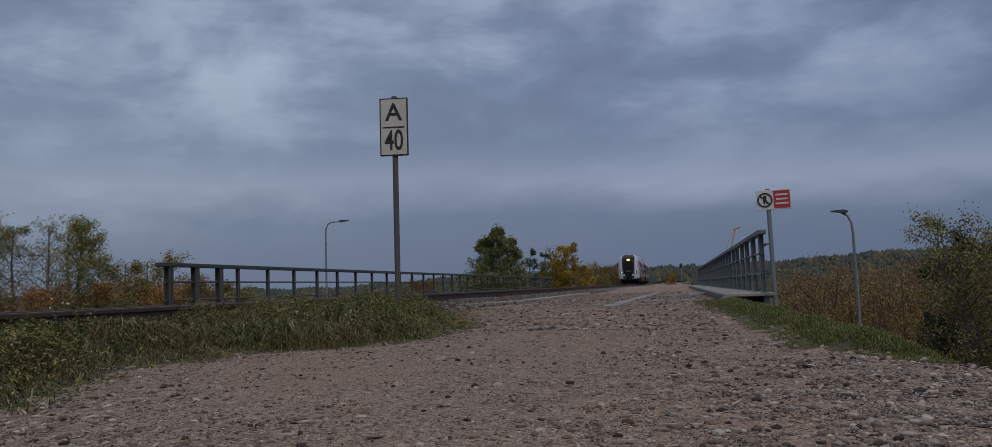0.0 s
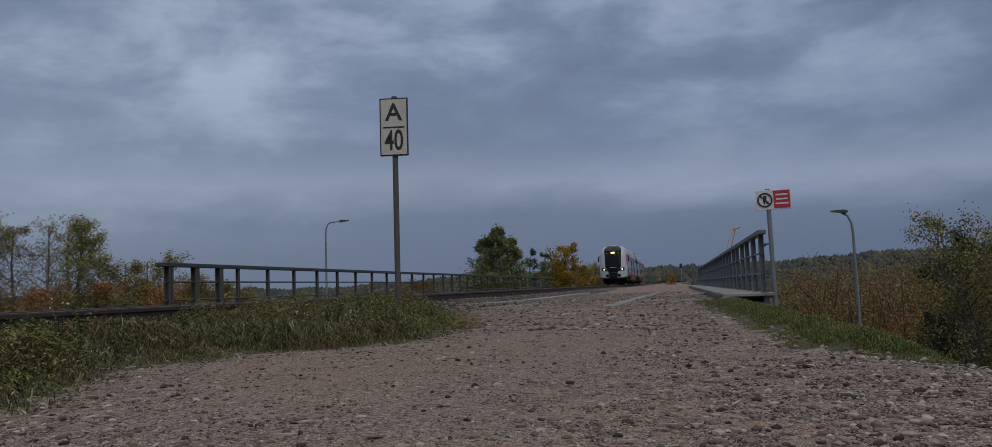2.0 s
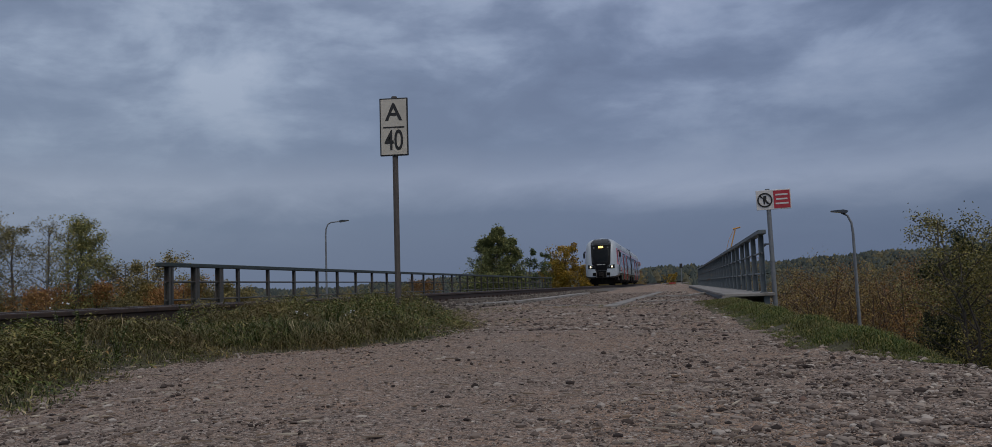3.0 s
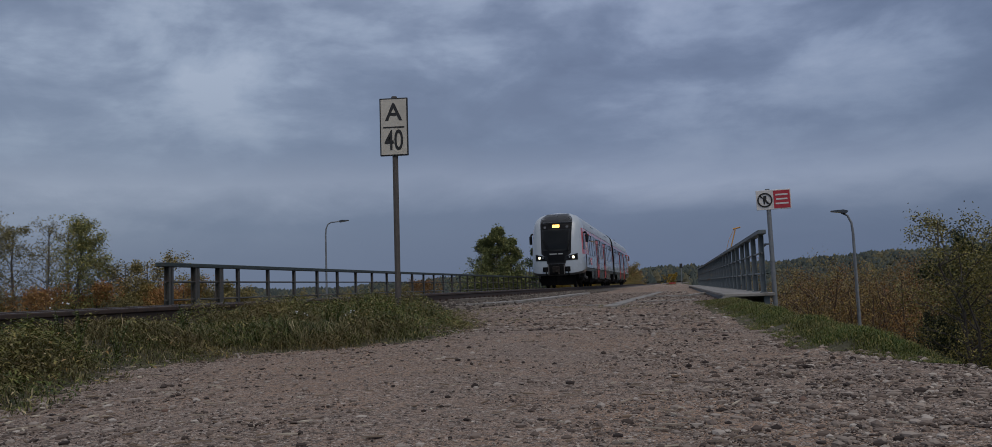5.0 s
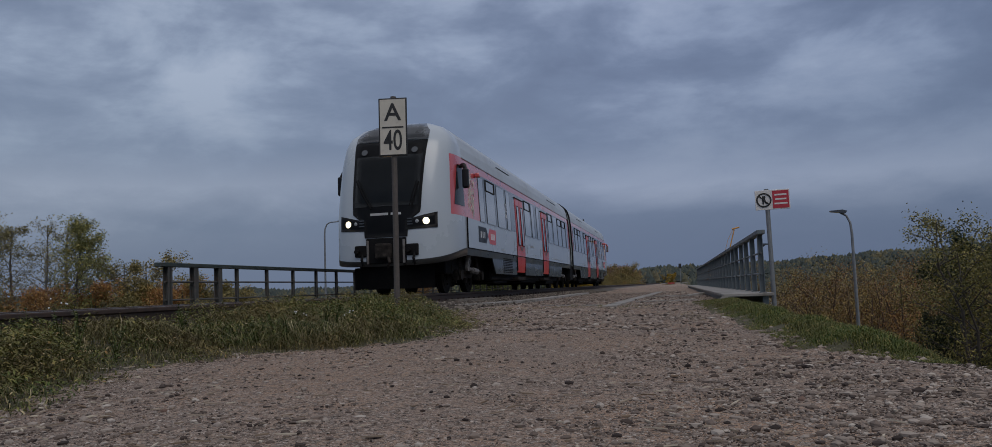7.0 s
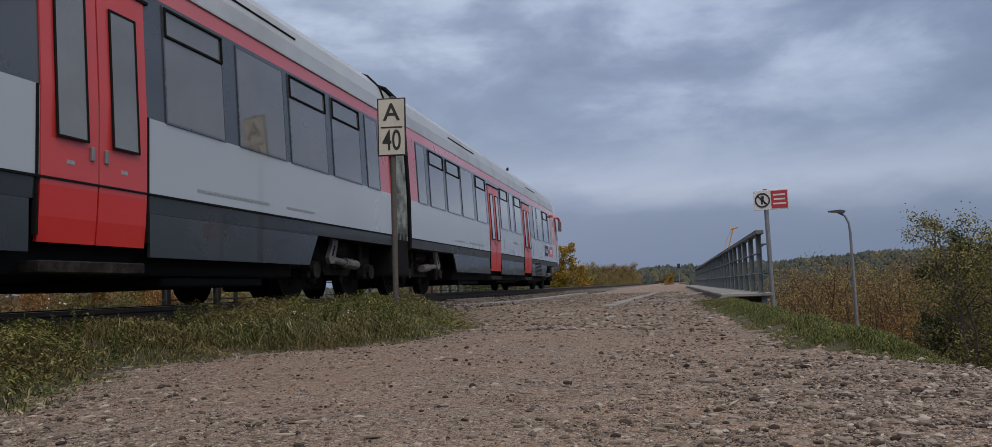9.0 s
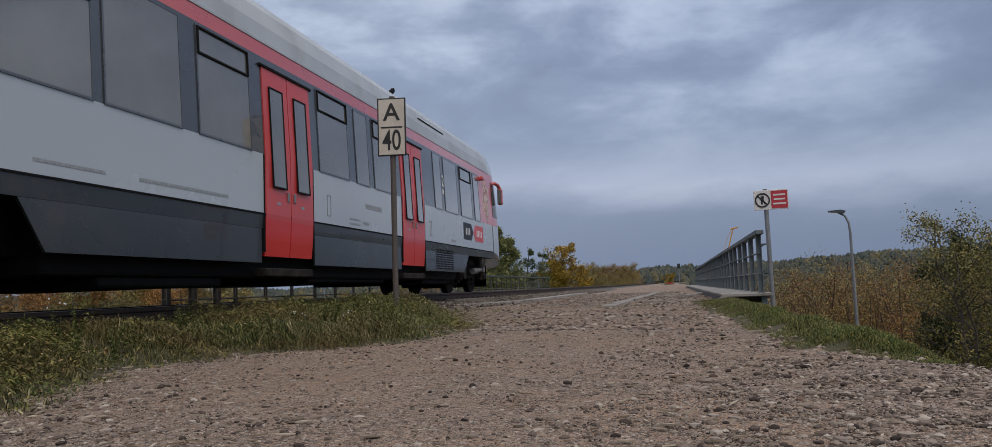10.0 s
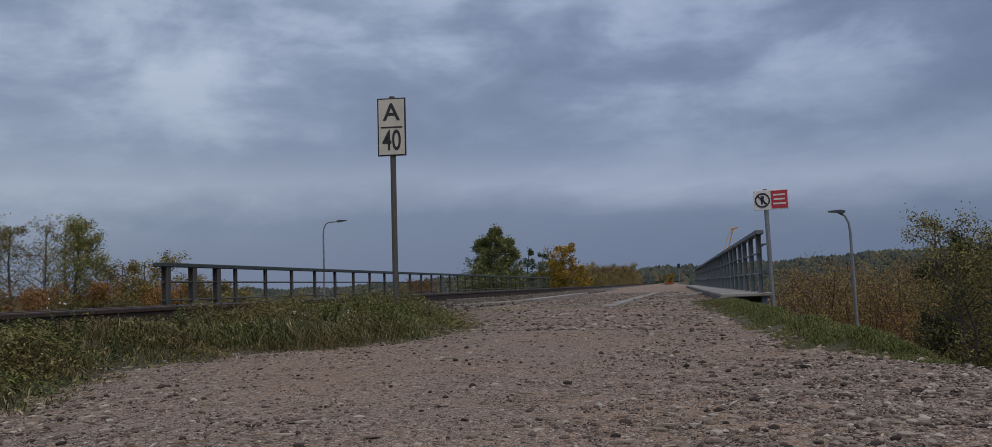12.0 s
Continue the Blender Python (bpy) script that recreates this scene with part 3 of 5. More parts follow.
BARK = material("bark", [(0.06, 0.05, 0.042), (0.11, 0.095, 0.08)], 12, rough=0.9, bump=0.01)
TWIG = material("reddish_twigs", [(0.075, 0.05, 0.034), (0.14, 0.095, 0.06)], 8, rough=0.9)
GREEN_LEAF = leaf_material("green_leaves", [(0, (0.045, 0.075, 0.03)), (0.6, (0.075, 0.105, 0.038)), (1, (0.16, 0.16, 0.05))])
DARK_LEAF = leaf_material("dark_leaves", [(0, (0.02, 0.034, 0.02)), (0.8, (0.04, 0.058, 0.028)), (1, (0.09, 0.095, 0.035))])
WILLOW_LEAF = leaf_material("willow_leaves", [(0, (0.07, 0.095, 0.045)), (0.7, (0.15, 0.18, 0.07)), (1, (0.27, 0.26, 0.10))])
GOLD_LEAF = leaf_material("golden_leaves", [(0, (0.24, 0.15, 0.022)), (0.6, (0.38, 0.25, 0.03)), (1, (0.20, 0.17, 0.035))])
OLIVE_LEAF = leaf_material("olive_leaves", [(0, (0.14, 0.125, 0.05)), (0.5, (0.22, 0.185, 0.068)), (1, (0.30, 0.235, 0.09))])
YELLOW_GREEN = leaf_material("yellowing_leaves", [(0, (0.11, 0.13, 0.05)), (0.6, (0.21, 0.22, 0.08)), (1, (0.33, 0.29, 0.10))])
OCHRE_LEAF = leaf_material("ochre_leaves", [(0, (0.15, 0.10, 0.045)), (0.55, (0.29, 0.195, 0.065)), (1, (0.42, 0.31, 0.10))])
PALE_GOLD = leaf_material("pale_gold_leaves", [(0, (0.13, 0.125, 0.045)), (0.5, (0.27, 0.235, 0.075)), (1, (0.42, 0.33, 0.10))])
RUST_LEAF = leaf_material("rusty_leaves", [(0, (0.16, 0.08, 0.035)), (0.6, (0.28, 0.14, 0.05)), (1, (0.33, 0.23, 0.08))])


def tree_meshes(seed, height, spread, n_leaves, leaf, leaf_mat, stems=1, bare=0.15, lean=0.0, wood=None, limbs=14, shape="oval"):
    """Trunk and crown meshes of one tree: tapered stems, forking limbs, and many single leaves in loose clumps."""
    rnd = random.Random(seed)
    bm = bmesh.new()
    tips = []
    for s in range(stems):
        a = rnd.uniform(0, 6.28)
        out = spread * 0.5 * (rnd.uniform(0.3, 1.0) if stems > 1 else 0.08)
        h = height * rnd.uniform(0.82, 1.0) if stems > 1 else height
        pts = []
        for k in range(7):
            f = k / 6
            pts.append(Vector((math.cos(a) * out * f ** 1.3 + lean * height * f * f + rnd.uniform(-0.04, 0.04) * h * f * 0.6, math.sin(a) * out * f ** 1.3 + rnd.uniform(-0.04, 0.04) * h * f * 0.6, h * f)))
        r0 = height * (0.016 if stems == 1 else 0.009)
        tube(bm, pts, [r0 * (1 - 0.88 * k / 6) + 0.006 for k in range(7)], 6)
        for q in range(limbs if stems == 1 else max(3, limbs // 2)):
            f = rnd.uniform(bare, 0.97)
            i = min(5, int(f * 6))
            p = pts[i].lerp(pts[i + 1], f * 6 - i)
            b = rnd.uniform(0, 6.28)
            wide = {"oval": math.sin(math.pi * min(1, (f - bare * 0.6) / (1.05 - bare * 0.6))) ** 0.7, "cone": (1.05 - f), "plume": max(0.05, 1.06 - f) ** 0.55, "vase": 0.35 + 0.65 * f}[shape]
            ln = spread * 0.5 * wide * rnd.uniform(0.7, 1.15) * (1 if stems == 1 else 0.6) + 0.1
            d = Vector((math.cos(b), math.sin(b), rnd.uniform(0.35, 1.0)))
            d.normalize()
            e = p + d * ln
            mid = p.lerp(e, 0.5) + Vector((0, 0, 0.06 * ln))
            tube(bm, [p, mid, e], [0.012 * height * 0.35 * (1.2 - f) + 0.008, 0.012, 0.005], 4, False)
            tips += [(mid, ln), (e, ln), (p.lerp(e, 0.78), ln)]
            for z in range(3):
                c = mid.lerp(e, rnd.uniform(0, 1))
                g = c + Vector((rnd.uniform(-1, 1), rnd.uniform(-1, 1), rnd.uniform(-0.1, 1.2))) * ln * 0.38
                tube(bm, [c, g], [0.008, 0.003], 3, False)
                tips += [(g, ln), (c.lerp(g, 0.6), ln)]
        tips.append((pts[-1], spread * 0.2))
    trunk = mesh_of(bm, "trunk", wood or BARK)
    verts, faces = [], []
    for k in range(n_leaves):
        p, ln = rnd.choice(tips)
        sp = 0.075 * ln + 0.055
        c = p + Vector((rnd.gauss(0, sp), rnd.gauss(0, sp), rnd.gauss(-0.03, sp)))
        a, b = rnd.uniform(0, 6.28), rnd.uniform(-1.1, 1.1)
        u = Vector((math.cos(a) * math.cos(b), math.sin(a) * math.cos(b), math.sin(b)))
        v = u.cross(Vector((rnd.uniform(-1, 1), rnd.uniform(-1, 1), rnd.uniform(-1, 1)))).normalized()
        l = leaf * rnd.uniform(0.6, 1.25)
        i = len(verts)
        verts += [c - u * l, c - v * l * 0.45, c + u * l, c + v * l * 0.45]
        faces.append((i, i + 1, i + 2, i + 3))
    me = bpy.data.meshes.new("crown")
    me.from_pydata([tuple(v) for v in verts], [], faces)
    me.materials.append(leaf_mat)
    return trunk, me


def plant_tree(meshes, name, label, category, x, y, z, scale=1.0, turn=0, group=""):
    t = thing(name, label, category, Matrix.LocRotScale((x, y, z), Euler((0, 0, turn)), (scale,) * 3), group)
    part("trunk", meshes[0], None, t)
    part("crown", meshes[1], None, t)
    return t


POPLAR = tree_meshes(1, 12.6, 3.8, 12000, 0.075, YELLOW_GREEN, shape="oval", limbs=60, bare=0.42, lean=0.02)
BIRCH = tree_meshes(2, 12.5, 5.0, 11000, 0.07, OLIVE_LEAF, limbs=34, bare=0.2)
BIRCH_BARE = tree_meshes(3, 12.5, 5.0, 4000, 0.06, OLIVE_LEAF, limbs=40, bare=0.2)
RUSTY_TREE = tree_meshes(4, 9.5, 5.5, 11000, 0.08, RUST_LEAF, limbs=30, bare=0.15)
OLIVE_TREE = tree_meshes(5, 9.5, 5.5, 11000, 0.08, OLIVE_LEAF, limbs=30, bare=0.12)
DARK_TREE = tree_meshes(6, 13.4, 9.0, 22000, 0.11, WILLOW_LEAF, limbs=130, bare=0.3, lean=0.05, shape="cone")
GOLD_TREE = tree_meshes(7, 12.0, 5.0, 7000, 0.16, GOLD_LEAF, limbs=36, bare=0.15)
SLIM_TREE = tree_meshes(8, 12.0, 2.4, 2400, 0.15, GREEN_LEAF, limbs=26, bare=0.2, lean=0.03)
SCRUB = [tree_meshes(20 + k, 6.8, 4.4, 9000, 0.034, mat, stems=9, bare=0.25, wood=TWIG, limbs=18, shape="vase") for k, mat in enumerate((OLIVE_LEAF, RUST_LEAF, OCHRE_LEAF))]
NEAR_TREE = tree_meshes(30, 6.6, 4.0, 20000, 0.036, PALE_GOLD, stems=4, limbs=44, bare=0.15)
NEAR_DARK = tree_meshes(31, 6.0, 3.0, 16000, 0.036, DARK_LEAF, stems=2, limbs=30, bare=0.08)

LEFT = "trees in the valley beyond the track"
plant_tree(POPLAR, "poplar", "slender poplar with thinning green leaves", "tree", -35.6, 41.9, -7, 0.98, 0.4, LEFT)
plant_tree(BIRCH, "birch", "half-bare birch with yellowing leaves", "tree", -38.1, 39.6, -7, 0.95, 1.2, LEFT)
plant_tree(BIRCH, "birch", "half-bare birch with yellowing leaves", "tree", -41.5, 40.2, -7, 1.05, 2.2, LEFT)
plant_tree(BIRCH_BARE, "bare_birch", "nearly bare birch with fine twigs", "tree", -40.2, 44.6, -7, 1.02, 0.2, LEFT)
plant_tree(BIRCH_BARE, "bare_birch", "nearly bare birch with fine twigs", "tree", -39.0, 45.6, -7, 0.98, 2.6, LEFT)
plant_tree(BIRCH_BARE, "bare_birch", "nearly bare birch with fine twigs", "tree", -38.6, 37.0, -7, 1.08, 4.2, LEFT)
for x, y, s, r, m, lb in ((-34.8, 42.8, 0.86, 0.3, RUSTY_TREE, "r"), (-35.6, 39.0, 0.84, 2.0, RUSTY_TREE, "r"), (-37.6, 38.5, 0.8, 1.1, OLIVE_TREE, "o"), (-33.2, 43.0, 0.78, 3.1, OLIVE_TREE, "o"),
                          (-36.6, 47.6, 1.05, 1.9, OLIVE_TREE, "o"), (-35.4, 48.4, 1.06, 5.0, OLIVE_TREE, "o"), (-34.2, 48.0, 0.88, 0.5, OLIVE_TREE, "o"), (-33.0, 47.0, 0.82, 4.0, RUSTY_TREE, "r"), (-40.5, 40.0, 0.82, 2.9, RUSTY_TREE, "r"),
                          (-30.6, 45.6, 0.86, 1.0, RUSTY_TREE, "r"), (-29.3, 46.5, 0.89, 2.2, OLIVE_TREE, "o"), (-28.0, 47.3, 0.80, 3.3, OLIVE_TREE, "o"), (-26.0, 50.0, 0.70, 4.4, RUSTY_TREE, "r"), (-29.8, 63.3, 0.76, 0.9, OLIVE_TREE, "o"), (-30.5, 74.0, 0.77, 1.7, OLIVE_TREE, "o"),
                          (-27.5, 72.0, 0.76, 2.7, OLIVE_TREE, "o"), (-25.0, 68.0, 0.80, 3.9, OLIVE_TREE, "o"), (-22.5, 70.0, 0.84, 5.1, RUSTY_TREE, "r"), (-31.5, 53.0, 0.84, 0.1, OLIVE_TREE, "o")):
    plant_tree(m, "autumn_bush", "bushy rust-brown autumn tree" if lb == "r" else "bushy olive-yellow autumn tree", "tree", x, y, -7, s, r, LEFT)
plant_tree(BIRCH_BARE, "dead_sapling", "thin bare sapling beyond the track", "tree", -18.8, 23.4, ground_height(-18.8, 23.4), 0.55, 0.5, LEFT)
plant_tree(DARK_TREE, "willow", "dense dark green tree bending in the wind", "tree", -16.9, 73.0, -7, 1.0, 0.3, LEFT)
plant_tree(DARK_TREE, "willow", "dense dark green tree bending in the wind", "tree", -15.7, 73.6, -7, 0.92, 0.6, LEFT)
plant_tree(DARK_TREE, "willow", "dense dark green tree bending in the wind", "tree", -18.0, 74.0, -7, 0.93, 5.9, LEFT)
plant_tree(SLIM_TREE, "slim_poplar", "slim green poplar swaying beyond the railing", "tree", -16.2, 88.6, -7, 0.98, 0.0, LEFT)
plant_tree(SLIM_TREE, "slim_poplar", "slim green poplar swaying beyond the railing", "tree", -15.2, 93.8, -7, 0.96, 1.5, LEFT)
plant_tree(GOLD_TREE, "golden_maple", "bright golden autumn maple", "tree", -13.1, 99.0, -7, 1.02, 0.6, LEFT)
plant_tree(GOLD_TREE, "golden_maple", "bright golden autumn maple", "tree", -14.6, 98.0, -7, 0.88, 2.6, LEFT)
plant_tree(GOLD_TREE, "golden_maple", "bright golden autumn maple", "tree", -11.8, 101.0, -7, 0.82, 3.6, LEFT)
plant_tree(GOLD_TREE, "golden_maple", "bright golden autumn maple", "tree", -0.6, 150, -6.5, 0.7, 0.9, LEFT)
FARROW = "bushes along the far line"
rnd = random.Random(5)
for k in range(16):
    x, y = -11.5 + 5.0 * k / 16 + rnd.uniform(-0.5, 0.5), 112 + 2.2 * k
    plant_tree(rnd.choice((OLIVE_TREE, RUSTY_TREE, OLIVE_TREE)), "line_bush", "yellow-brown bush beside the far track", "bush", x, y, -6.4 + rnd.uniform(0, 0.5), 0.88 + rnd.uniform(-0.08, 0.10), k, FARROW)

RIGHT = "scrub on the slope below the gravel"
rnd = random.Random(9)
for k in range(44):
    row = k % 4
    y = 31.5 + row * 4.5 + rnd.uniform(-1.2, 1.2)
    f = (k // 4) / 10
    x = y * (0.135 + 0.34 * f) + rnd.uniform(-0.5, 0.5)
    z = ground_height(x, y)
    top = 0.5 + y * (0.013 + 0.009 * math.sin(k * 1.7))
    plant_tree(SCRUB[k % 3], "scrub", "dense thicket of reddish stems with sparse ochre leaves", "bush", x, y, z, max(0.5, (top - z) / 7.3), rnd.uniform(0, 6.28), RIGHT)
plant_tree(NEAR_TREE, "young_alder", "young tree with olive-yellow leaves on the slope", "tree", 5.4, 15.8, ground_height(5.4, 15.8), 0.76, 0.4, RIGHT)
plant_tree(NEAR_TREE, "young_alder", "young tree with olive-yellow leaves on the slope", "tree", 6.8, 19.0, ground_height(6.8, 19.0), 0.82, 2.4, RIGHT)
plant_tree(NEAR_TREE, "young_alder", "young tree with olive-yellow leaves on the slope", "tree", 6.75, 20.6, ground_height(6.75, 20.6), 0.80, 4.4, RIGHT)
plant_tree(NEAR_DARK, "dark_shrub", "dark green shrub in the thicket", "bush", 5.4, 17.8, ground_height(5.4, 17.8), 0.84, 1.0, RIGHT)
plant_tree(NEAR_TREE, "young_alder", "young tree with olive-yellow leaves on the slope", "tree", 6.0, 14.8, ground_height(6.0, 14.8), 0.66, 3.3, RIGHT)
plant_tree(NEAR_DARK, "dark_shrub", "dark green shrub in the thicket", "bush", 5.05, 16.6, ground_height(5.05, 16.6), 0.5, 3.0, RIGHT)


# ---- far woods on the hills ----
def far_woods():
    rnd = random.Random(3)
    verts, faces = [], []
    for k in range(12000):
        a = radians(rnd.uniform(-52, 36))
        d = rnd.uniform(330, 1000)
        x, y = d * math.sin(a), d * math.cos(a)
        z = ground_height(x, y)
        h, r = rnd.uniform(3, 6.5), rnd.uniform(1.8, 3.6)
        n = 6
        i = len(verts)
        for lv, rr in ((0.0, 0.6), (0.35, 1.0), (0.72, 0.7)):
            for q in range(n):
                b = 6.283 * q / n + lv
                f = rr * r * rnd.uniform(0.75, 1.25)
                verts.append((x + f * math.cos(b), y + f * math.sin(b), z - 1 + h * (lv + rnd.uniform(-0.08, 0.08))))
        verts.append((x, y, z + h))
        for lv in range(2):
            for q in range(n):
                faces.append((i + lv * n + q, i + lv * n + (q + 1) % n, i + lv * n + n + (q + 1) % n, i + lv * n + n + q))
        for q in range(n):
            faces.append((i + 2 * n + q, i + 2 * n + (q + 1) % n, i + 3 * n))
    me = bpy.data.meshes.new("far_woods")
    me.from_pydata(verts, [], faces)
    me.materials.append(HAZED_FARLEAF)
    tagged(new("far_woods", me), "mixed green and ochre woods on the far hills, blue-grey haze painted into their colour", "forest", kind="stuff")


# distance haze is painted into these leaf colours: lighter and bluer than real foliage
HAZED_FARLEAF = leaf_material("haze_tinted_foliage", [(0, (0.05, 0.066, 0.068)), (0.55, (0.07, 0.086, 0.08)), (0.8, (0.10, 0.105, 0.078)), (1, (0.15, 0.135, 0.085))], 0.95)
far_woods()


# ---- grass, weeds and stones ----
def blades(name, label, spots, mat, length, width, seed):
    """Bent grass blades at the spots (x, y, scale)."""
    rnd = random.Random(seed)
    verts, faces = [], []
    for x, y, s in spots:
        z = ground_height(x, y) - 0.01
        a = rnd.uniform(0, 6.28)
        l = length * s * rnd.uniform(0.5, 1.3)
        w = width * rnd.uniform(0.6, 1.3)
        bend = rnd.uniform(0.5, 1.9)
        d, sd = Vector((math.cos(a), math.sin(a), 0)), Vector((-math.sin(a), math.cos(a), 0)) * w
        i = len(verts)
        p1, p2 = Vector((x, y, z + l * 0.55)) + d * l * bend * 0.25, Vector((x, y, z + l * max(0.15, 1 - 0.5 * bend))) + d * l * bend * 0.85
        p0 = Vector((x, y, z))
        verts += [p0 - sd, p0 + sd, p1 + sd * 0.8, p1 - sd * 0.8, p2]
        faces += [(i, i + 1, i + 2, i + 3), (i + 3, i + 2, i + 4)]
    me = bpy.data.meshes.new(name)
    me.from_pydata([tuple(v) for v in verts], [], faces)
    me.materials.append(mat)
    return tagged(new(name, me), label, "grass", kind="stuff")


GRASS = leaf_material("autumn_grass", [(0, (0.02, 0.032, 0.01)), (0.4, (0.08, 0.11, 0.028)), (0.65, (0.18, 0.185, 0.062)), (0.88, (0.33, 0.275, 0.135)), (1, (0.56, 0.48, 0.3))], 0.7, (0.2, 0.14, 0.068))
FRESH = leaf_material("fresh_grass", [(0, (0.028, 0.055, 0.012)), (0.5, (0.07, 0.105, 0.024)), (0.85, (0.16, 0.17, 0.05)), (1, (0.33, 0.29, 0.12))], 0.7, (0.10, 0.085, 0.035))
HERB = leaf_material("verge_herb_leaves", [(0, (0.022, 0.042, 0.012)), (0.4, (0.07, 0.105, 0.026)), (0.75, (0.16, 0.185, 0.05)), (0.9, (0.26, 0.24, 0.085)), (0.95, (0.24, 0.15, 0.06)), (1, (0.5, 0.45, 0.3))], 0.6, (0.17, 0.125, 0.055))
rnd = random.Random(11)


def verge_edge(y):
    return left_edge(y) + 0.10 + 0.24 * noise.noise((y * 1.9, 1, 1)) + 0.10 * noise.noise((y * 7, 4, 1))


verge, bank = [], []
while len(verge) < 80000:
    y = 1.5 + 11.8 * rnd.random() ** 1.15
    x = rnd.uniform(-8.5, -1.9)
    e = verge_edge(y)
    if x > e or x < -5.1 - 0.2 * rnd.random():
        continue
    tuft = 0.5 + 0.9 * noise.noise((x * 2.1, y * 2.1, 7)) + 0.5 * noise.noise((x * 6, y * 6, 3))
    if rnd.random() > 0.06 + smoothstep(e, e - 0.8, x) * tuft:
        continue
    verge.append((x, y, (0.25 + 0.8 * smoothstep(e, e - 0.9, x)) * (1.0 + 0.8 * noise.noise((x * 1.1, y * 1.1, 2)) + 0.35 * noise.noise((x * 4, y * 4, 9)))))
blades("grass_verge", "long tangled green and straw-coloured grass on the verge", verge, GRASS, 0.165, 0.0032, 1)


def herb_leaves(name, label, count, seed):
    """Low leafy herbs between the blades: small pointed leaves in loose mounds."""
    rnd = random.Random(seed)
    verts, faces, k = [], [], 0
    while k < count:
        y = 2.2 + 10.9 * rnd.random() ** 1.1
        x = rnd.uniform(-5.2, -1.95)
        e = verge_edge(y)
        mound = 0.35 + 1.1 * noise.noise((x * 1.6 + 5, y * 1.6, 4)) + 0.4 * noise.noise((x * 5, y * 5, 8))
        if x > e + 0.03 or rnd.random() > mound * (0.15 + 0.85 * smoothstep(e, e - 0.7, x)):
            continue
        top = (0.05 + 0.16 * smoothstep(e, e - 0.7, x)) * (0.4 + min(1.0, mound)) * (0.8 + 0.35 * smoothstep(5, 8, y))
        c = Vector((x, y, ground_height(x, y) + top * rnd.random() ** 0.6))
        a, lift, l = rnd.uniform(0, 6.28), rnd.uniform(-0.6, 0.9), rnd.uniform(0.006, 0.022)
        u = Vector((math.cos(a), math.sin(a), lift)) * l
        v = Vector((-math.sin(a), math.cos(a), rnd.uniform(-0.5, 0.5))) * l * rnd.uniform(0.22, 0.42)
        i = len(verts)
        verts += [tuple(c - u), tuple(c + v - u * 0.1), tuple(c + u - Vector((0, 0, 0.3 * l))), tuple(c - v - u * 0.1)]
        faces.append((i, i + 1, i + 2, i + 3))
        k += 1
    me = bpy.data.meshes.new(name)
    me.from_pydata(verts, [], faces)
    me.materials.append(HERB)
    return tagged(new(name, me), label, "herbs", kind="stuff")


herb_leaves("verge_herbs", "low leafy green and browning herbs in the verge", 60000, 41)
while len(bank) < 48000:
    y = 4.7 + 10.6 * rnd.random() ** 1.4
    e, c = right_edge(y) + 0.10 * noise.noise((y * 2.5, 3, 5)) - 0.03, crest(y)
    x = e + (c + 0.35 - e) * rnd.random() ** 1.25
    if rnd.random() > 0.45 + 1.0 * noise.noise((x * 3, y * 3, 1)) + 0.6 * smoothstep(e, c, x):
        continue
    bank.append((x, y, 0.4 + 0.75 * smoothstep(e, c, x) * smoothstep(4.7, 6.0, y)))
blades("grass_bank", "short fresh green grass on the bank edge", bank, FRESH, 0.085, 0.0026, 2)
slope = [(rnd.uniform(2.5, 14), rnd.uniform(9, 34), 1.2) for k in range(14000)]
near_slope = [(rnd.uniform(1.2, 5.5), rnd.uniform(2.5, 12), 1.0) for k in range(16000)]
blades("edge_grass", "short dull grass over the edge of the slope", [p for p in near_slope if p[0] > crest(p[1]) + 0.1], GRASS, 0.08, 0.0026, 7)
far_side = [(rnd.uniform(-13, -9.3), rnd.uniform(3, 15), 1.0) for k in range(5000)]
blades("slope_grass", "rank dull grass on the slope", slope, GRASS, 0.2, 0.007, 4)
blades("track_grass", "dull grass beyond the track", far_side, GRASS, 0.16, 0.006, 5)
sparse = []
while len(sparse) < 2600:
    x, y = rnd.uniform(-4.4, 0.3), rnd.uniform(9, 15)
    if noise.noise((x * 0.8, y * 0.45, 4)) > 0.12 and x > left_edge(y):
        sparse.append((x, y, 0.35))
blades("road_grass", "thin short grass in the gravel", sparse, GRASS, 0.10, 0.004, 6)


